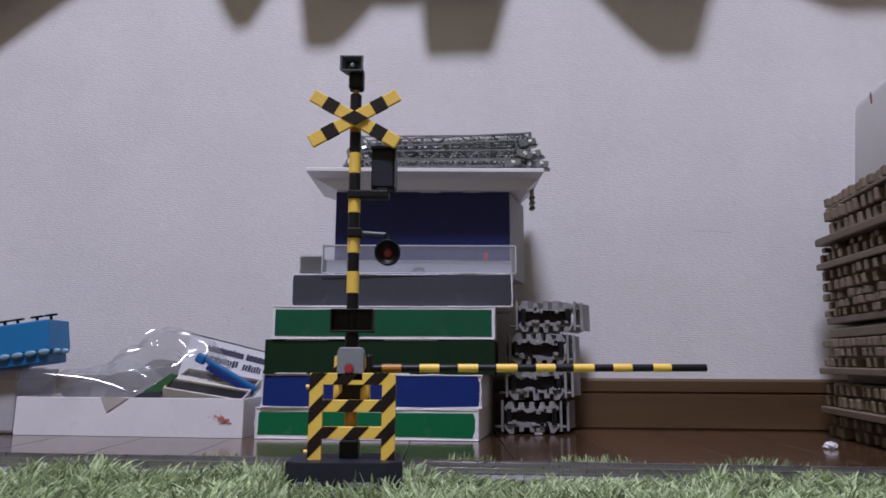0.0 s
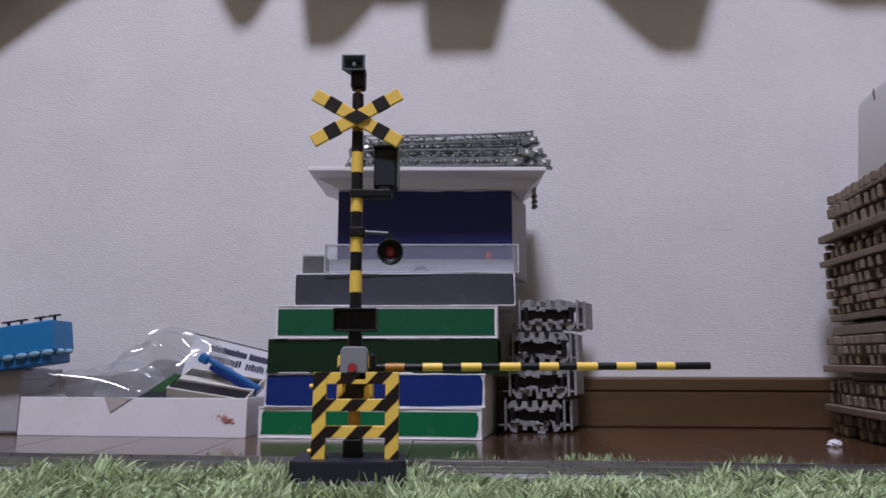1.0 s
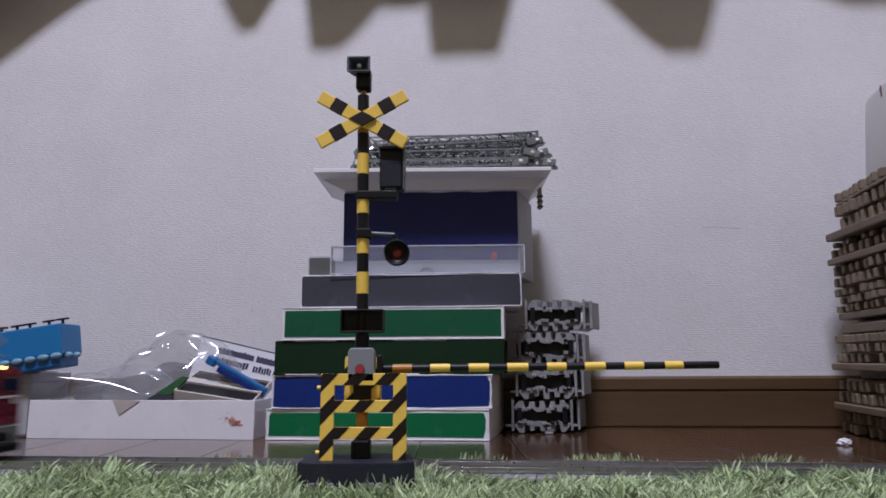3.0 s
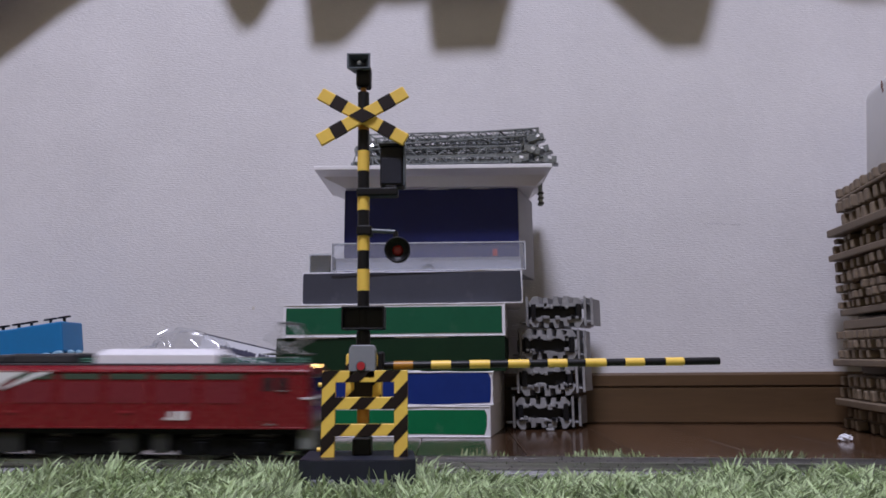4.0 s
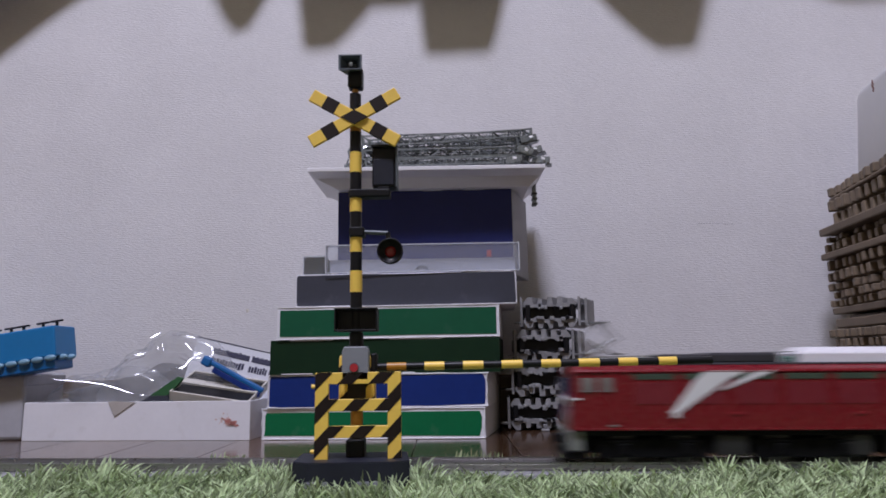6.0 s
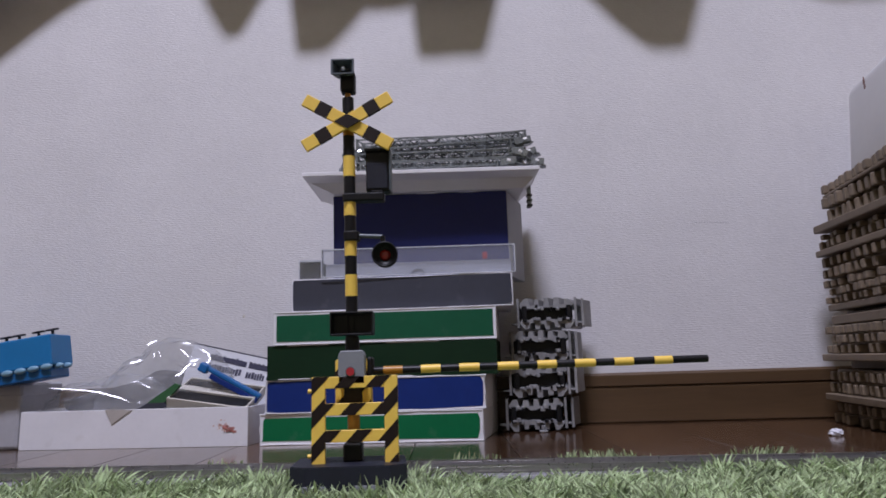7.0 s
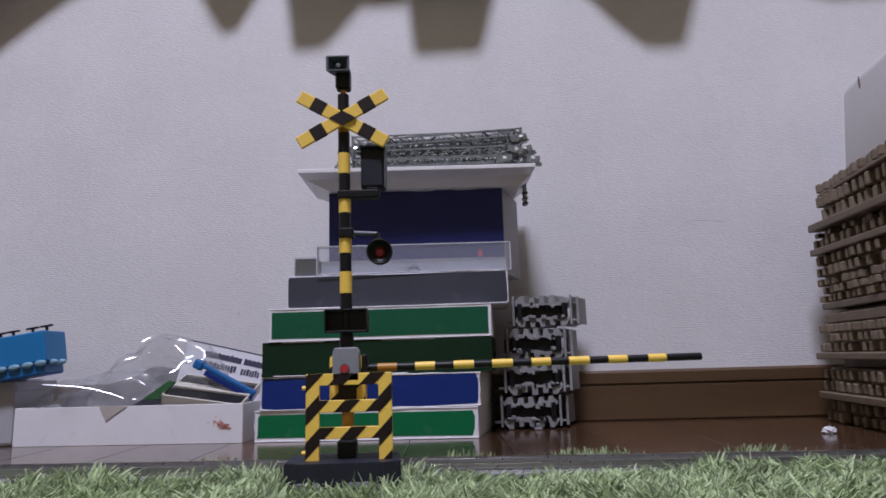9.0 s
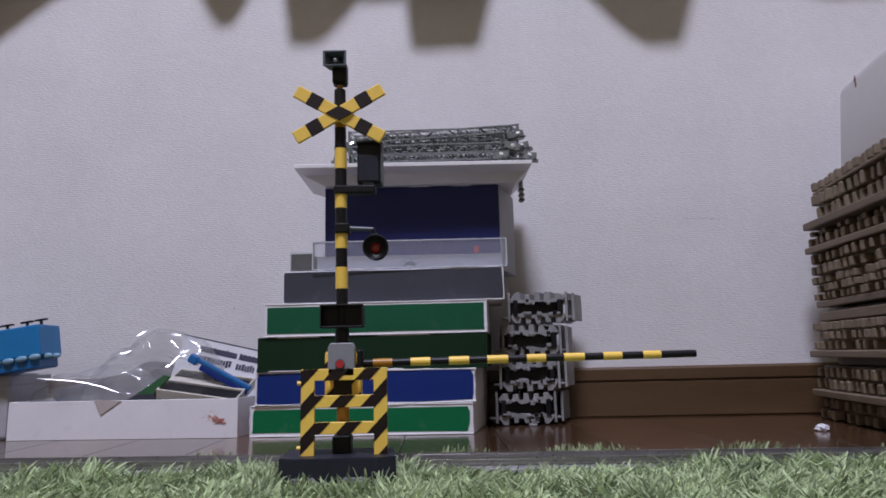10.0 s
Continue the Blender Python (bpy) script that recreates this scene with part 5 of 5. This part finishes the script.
def loose_pieces():
    t = thing("green_card", pose(-0.2600, 0.583, 0.0345), "folded green card piece sticking out of the carton", "card")
    part("sheet", prism(bmesh.new(), [(0.0, 0.003), (0.0235, 0.0190), (0.0285, 0.0172), (0.0150, 0.0030)], 0, 0.004), card_green, t)
    part("dark_side", prism(bmesh.new(), [(-0.012, -0.004), (0.0, 0.0028), (0.0150, 0.0028), (0.0190, -0.004)], 0, 0.004), slate_print, t, "dark grey underside")
    t = thing("grey_package", pose(-0.345, 0.632, 0.0012), "dark grey crumpled packaging behind the bag", "packaging")
    bm = bmesh.new()
    bmesh.ops.create_icosphere(bm, subdivisions=4, radius=1)
    for v in list(bm.verts):
        c = noise.noise(v.co * 1.7 + Vector((4, 1, 2))) * 0.35 + noise.noise(v.co * 4.0) * 0.12
        v.co = Vector((0.066 + v.co.x * 0.066 * (1 + c), v.co.y * 0.010, 0.026 + max(-0.026 / 0.034, v.co.z * (1 + c)) * 0.034))
    part("wrapping", bm, wrap_grey, t)
    t = thing("blue_tube", pose(-0.2185, 0.596, 0.0680, 0, 29, 0), "bright blue plastic strip leaning in the carton", "strip")
    part("tube", cuboid(bmesh.new(), (0.006, -0.003, -0.0010), (0.0615, 0.003, 0.0034), 0.0012, 2), tube_blue, t)
    part("head", cuboid(bmesh.new(), (-0.001, -0.0040, -0.0042), (0.008, 0.0040, 0.0042), 0.0016, 2), tube_blue, t)
    # darker blue strip paints in the shading under the tube
    block("dark_edge", (0.012, -0.0028, -0.0058), (0.0605, 0.0028, -0.0011), blue_print, t, 0.0004, "darker blue strip for the shaded lower edge")


loose_pieces()


def print_sheet():
    """A white printed sleeve leaning behind the carton, with lines of writing too small to read."""
    t = thing("printed_sleeve", pose(-0.2395, 0.634, 0.0905, -8, 13.5, 0), "white printed card sleeve with two train pictures, leaning", "card sleeve")
    block("sheet", (0, 0, -0.060), (0.110, 0.004, 0), paper, t, 0.0004)
    block("top_edge", (0, -0.0003, -0.0009), (0.110, 0.0042, 0.0002), ink, t, 0.0001)
    rng = random.Random(8)
    for a, b in ((0.019, 0.055), (0.0575, 0.095)):
        pic = block("printed_train", (a, -0.0004, -0.0125), (b, 0.0001, -0.0075), ink, t, 0.0001, "dark printed train picture")
        x = a
        while x < b - 0.003:
            block("detail", (x, -0.0004, -0.0076), (x + 0.002, 0.0001, -0.0076 + rng.uniform(0.0004, 0.0014)), ink, pic, 0)
            x += 0.0042
    for a, b in ((0.020, 0.0295), (0.0305, 0.0515), (0.057, 0.075), (0.077, 0.09)):
        x = a
        while x < b:
            w = rng.uniform(0.0014, 0.0026)
            block("letter_bar", (x, -0.0004, -0.0222 + rng.uniform(-0.0004, 0.0008)), (x + w, 0.0001, -0.0160 + rng.uniform(-0.0010, 0.0006)), ink, t, 0)
            x += w + 0.0007


print_sheet()


def blue_model():
    """A bright blue railway model lying tilted: pale bumps along its foot, dark hooks on top."""
    t = thing("blue_model", pose(-0.3440, 0.580, 0.0735, 0, -8.5, 0), "bright blue plastic model coach with dark roof hooks, tilted", "model coach")
    L, D, H = 0.20, 0.034, 0.0275
    bm = cuboid(bmesh.new(), (-L, 0, 0.0), (0, D, H), 0.0014, 2)
    part("body", bm, sky_plastic, t)
    block("underside", (-L + 0.003, 0.002, -0.0105), (-0.003, D - 0.002, 0.0), tube_blue, t, 0.001)
    spots = [(-0.005 - k * 0.0115, 0.0) for k in range(9)] + [(0.0, 0.009), (0.0, 0.022)]
    for x, y in spots:
        bm = bmesh.new()
        bmesh.ops.create_uvsphere(bm, u_segments=14, v_segments=8, radius=0.0054, matrix=pose(x, y, -0.0010) @ Matrix.Diagonal((1, 0.40, 0.50, 1)))
        for f in bm.faces:
            f.smooth = True
        part("pale_bump", bm, pale_blue_plastic, t)
    for x in (-0.004, -0.0165, -0.034, -0.0455, -0.060):
        bm = rod(bmesh.new(), (x, 0.012, H - 0.001), (x, 0.012, H + 0.0050), 0.0013, 8)
        cuboid(bm, (x - 0.0055, 0.010, H + 0.0040), (x + 0.0055, 0.014, H + 0.0056), 0.0006, 1, None)
        part("roof_hook", bm, black_plastic, t)
    t2 = thing("grey_carton", pose(-0.3790, 0.596, 0.0), "pale grey card box on the floor", "box")
    bm = cuboid(bmesh.new(), (-0.20, 0.0, 0), (0.0, 0.062, 0.056), 0.003, 2)
    part("body", bm, mid_card, t2)
    block("lid", (-0.201, -0.001, 0.046), (0.001, 0.063, 0.0575), mid_card, t2, 0.002)


blue_model()


def scrap():
    t = thing("paper_scrap", pose(0.2990, 0.513, 0.0), "small crumpled scrap of white paper on the floor", "paper scrap")
    bm = bmesh.new()
    bmesh.ops.create_icosphere(bm, subdivisions=3, radius=1)
    for v in list(bm.verts):
        n = noise.noise(v.co * 2.2) * 0.6 + noise.noise(v.co * 5) * 0.25
        v.co = Vector((v.co.x * 0.0046 * (1 + n), v.co.y * 0.0032 * (1 + n), max(-0.0024, v.co.z * 0.0028 * (1 + n)) + 0.0024))
    part("paper", bm, paper, t)


scrap()


# ---- floorboards ----
def floorboards():
    bm = cuboid(bmesh.new(), (-0.0373, -1.60, -0.004), (0.0374, 1.60, 0.0), 0.0004, 1)
    first = None
    for k in range(-16, 17):
        if first is None:
            first = part("floorboard", bm, floor_wood, floor)
            ob = first
        else:
            ob = new("floorboard", first.data)
            ob.parent = floor
        ob.location = (k * 0.0752 + 0.013, -0.68, 0.0)


floorboards()


# ---- what moves ----
def motions():
    # metres along the track: place at 4.5 s, metres a second, gain in speed
    S0, V, A = -0.0925, 0.1702, 0.0029

    def along(t):
        c = min(6.9, max(3.4, t)) - 4.5
        return S0 + V * c + A * c * c + (t - 4.5 - c) * (V + 2 * A * c)

    def place(t):
        a, b = arc(along(t) - 0.072), arc(along(t) + 0.072)
        x = (a[0] + b[0]) / 2
        return pose(x, (a[1] + b[1]) / 2, RAIL_Z - (fall(a[0]) + fall(b[0])) / 2, 0, math.degrees((fall(b[0]) - fall(a[0])) / (b[0] - a[0])), math.degrees(math.atan2(b[1] - a[1], b[0] - a[0])))
    walk(loco, [(0.1 * i, place(0.1 * i)) for i in range(101)])
    for ws, x, y, h in WHEELSETS:
        walk(ws, [(i * 0.05, pose(x, y, 0.0069, 0, math.degrees((along(i * 0.05) - along(0)) / 0.0069), h)) for i in range(201)])


motions()
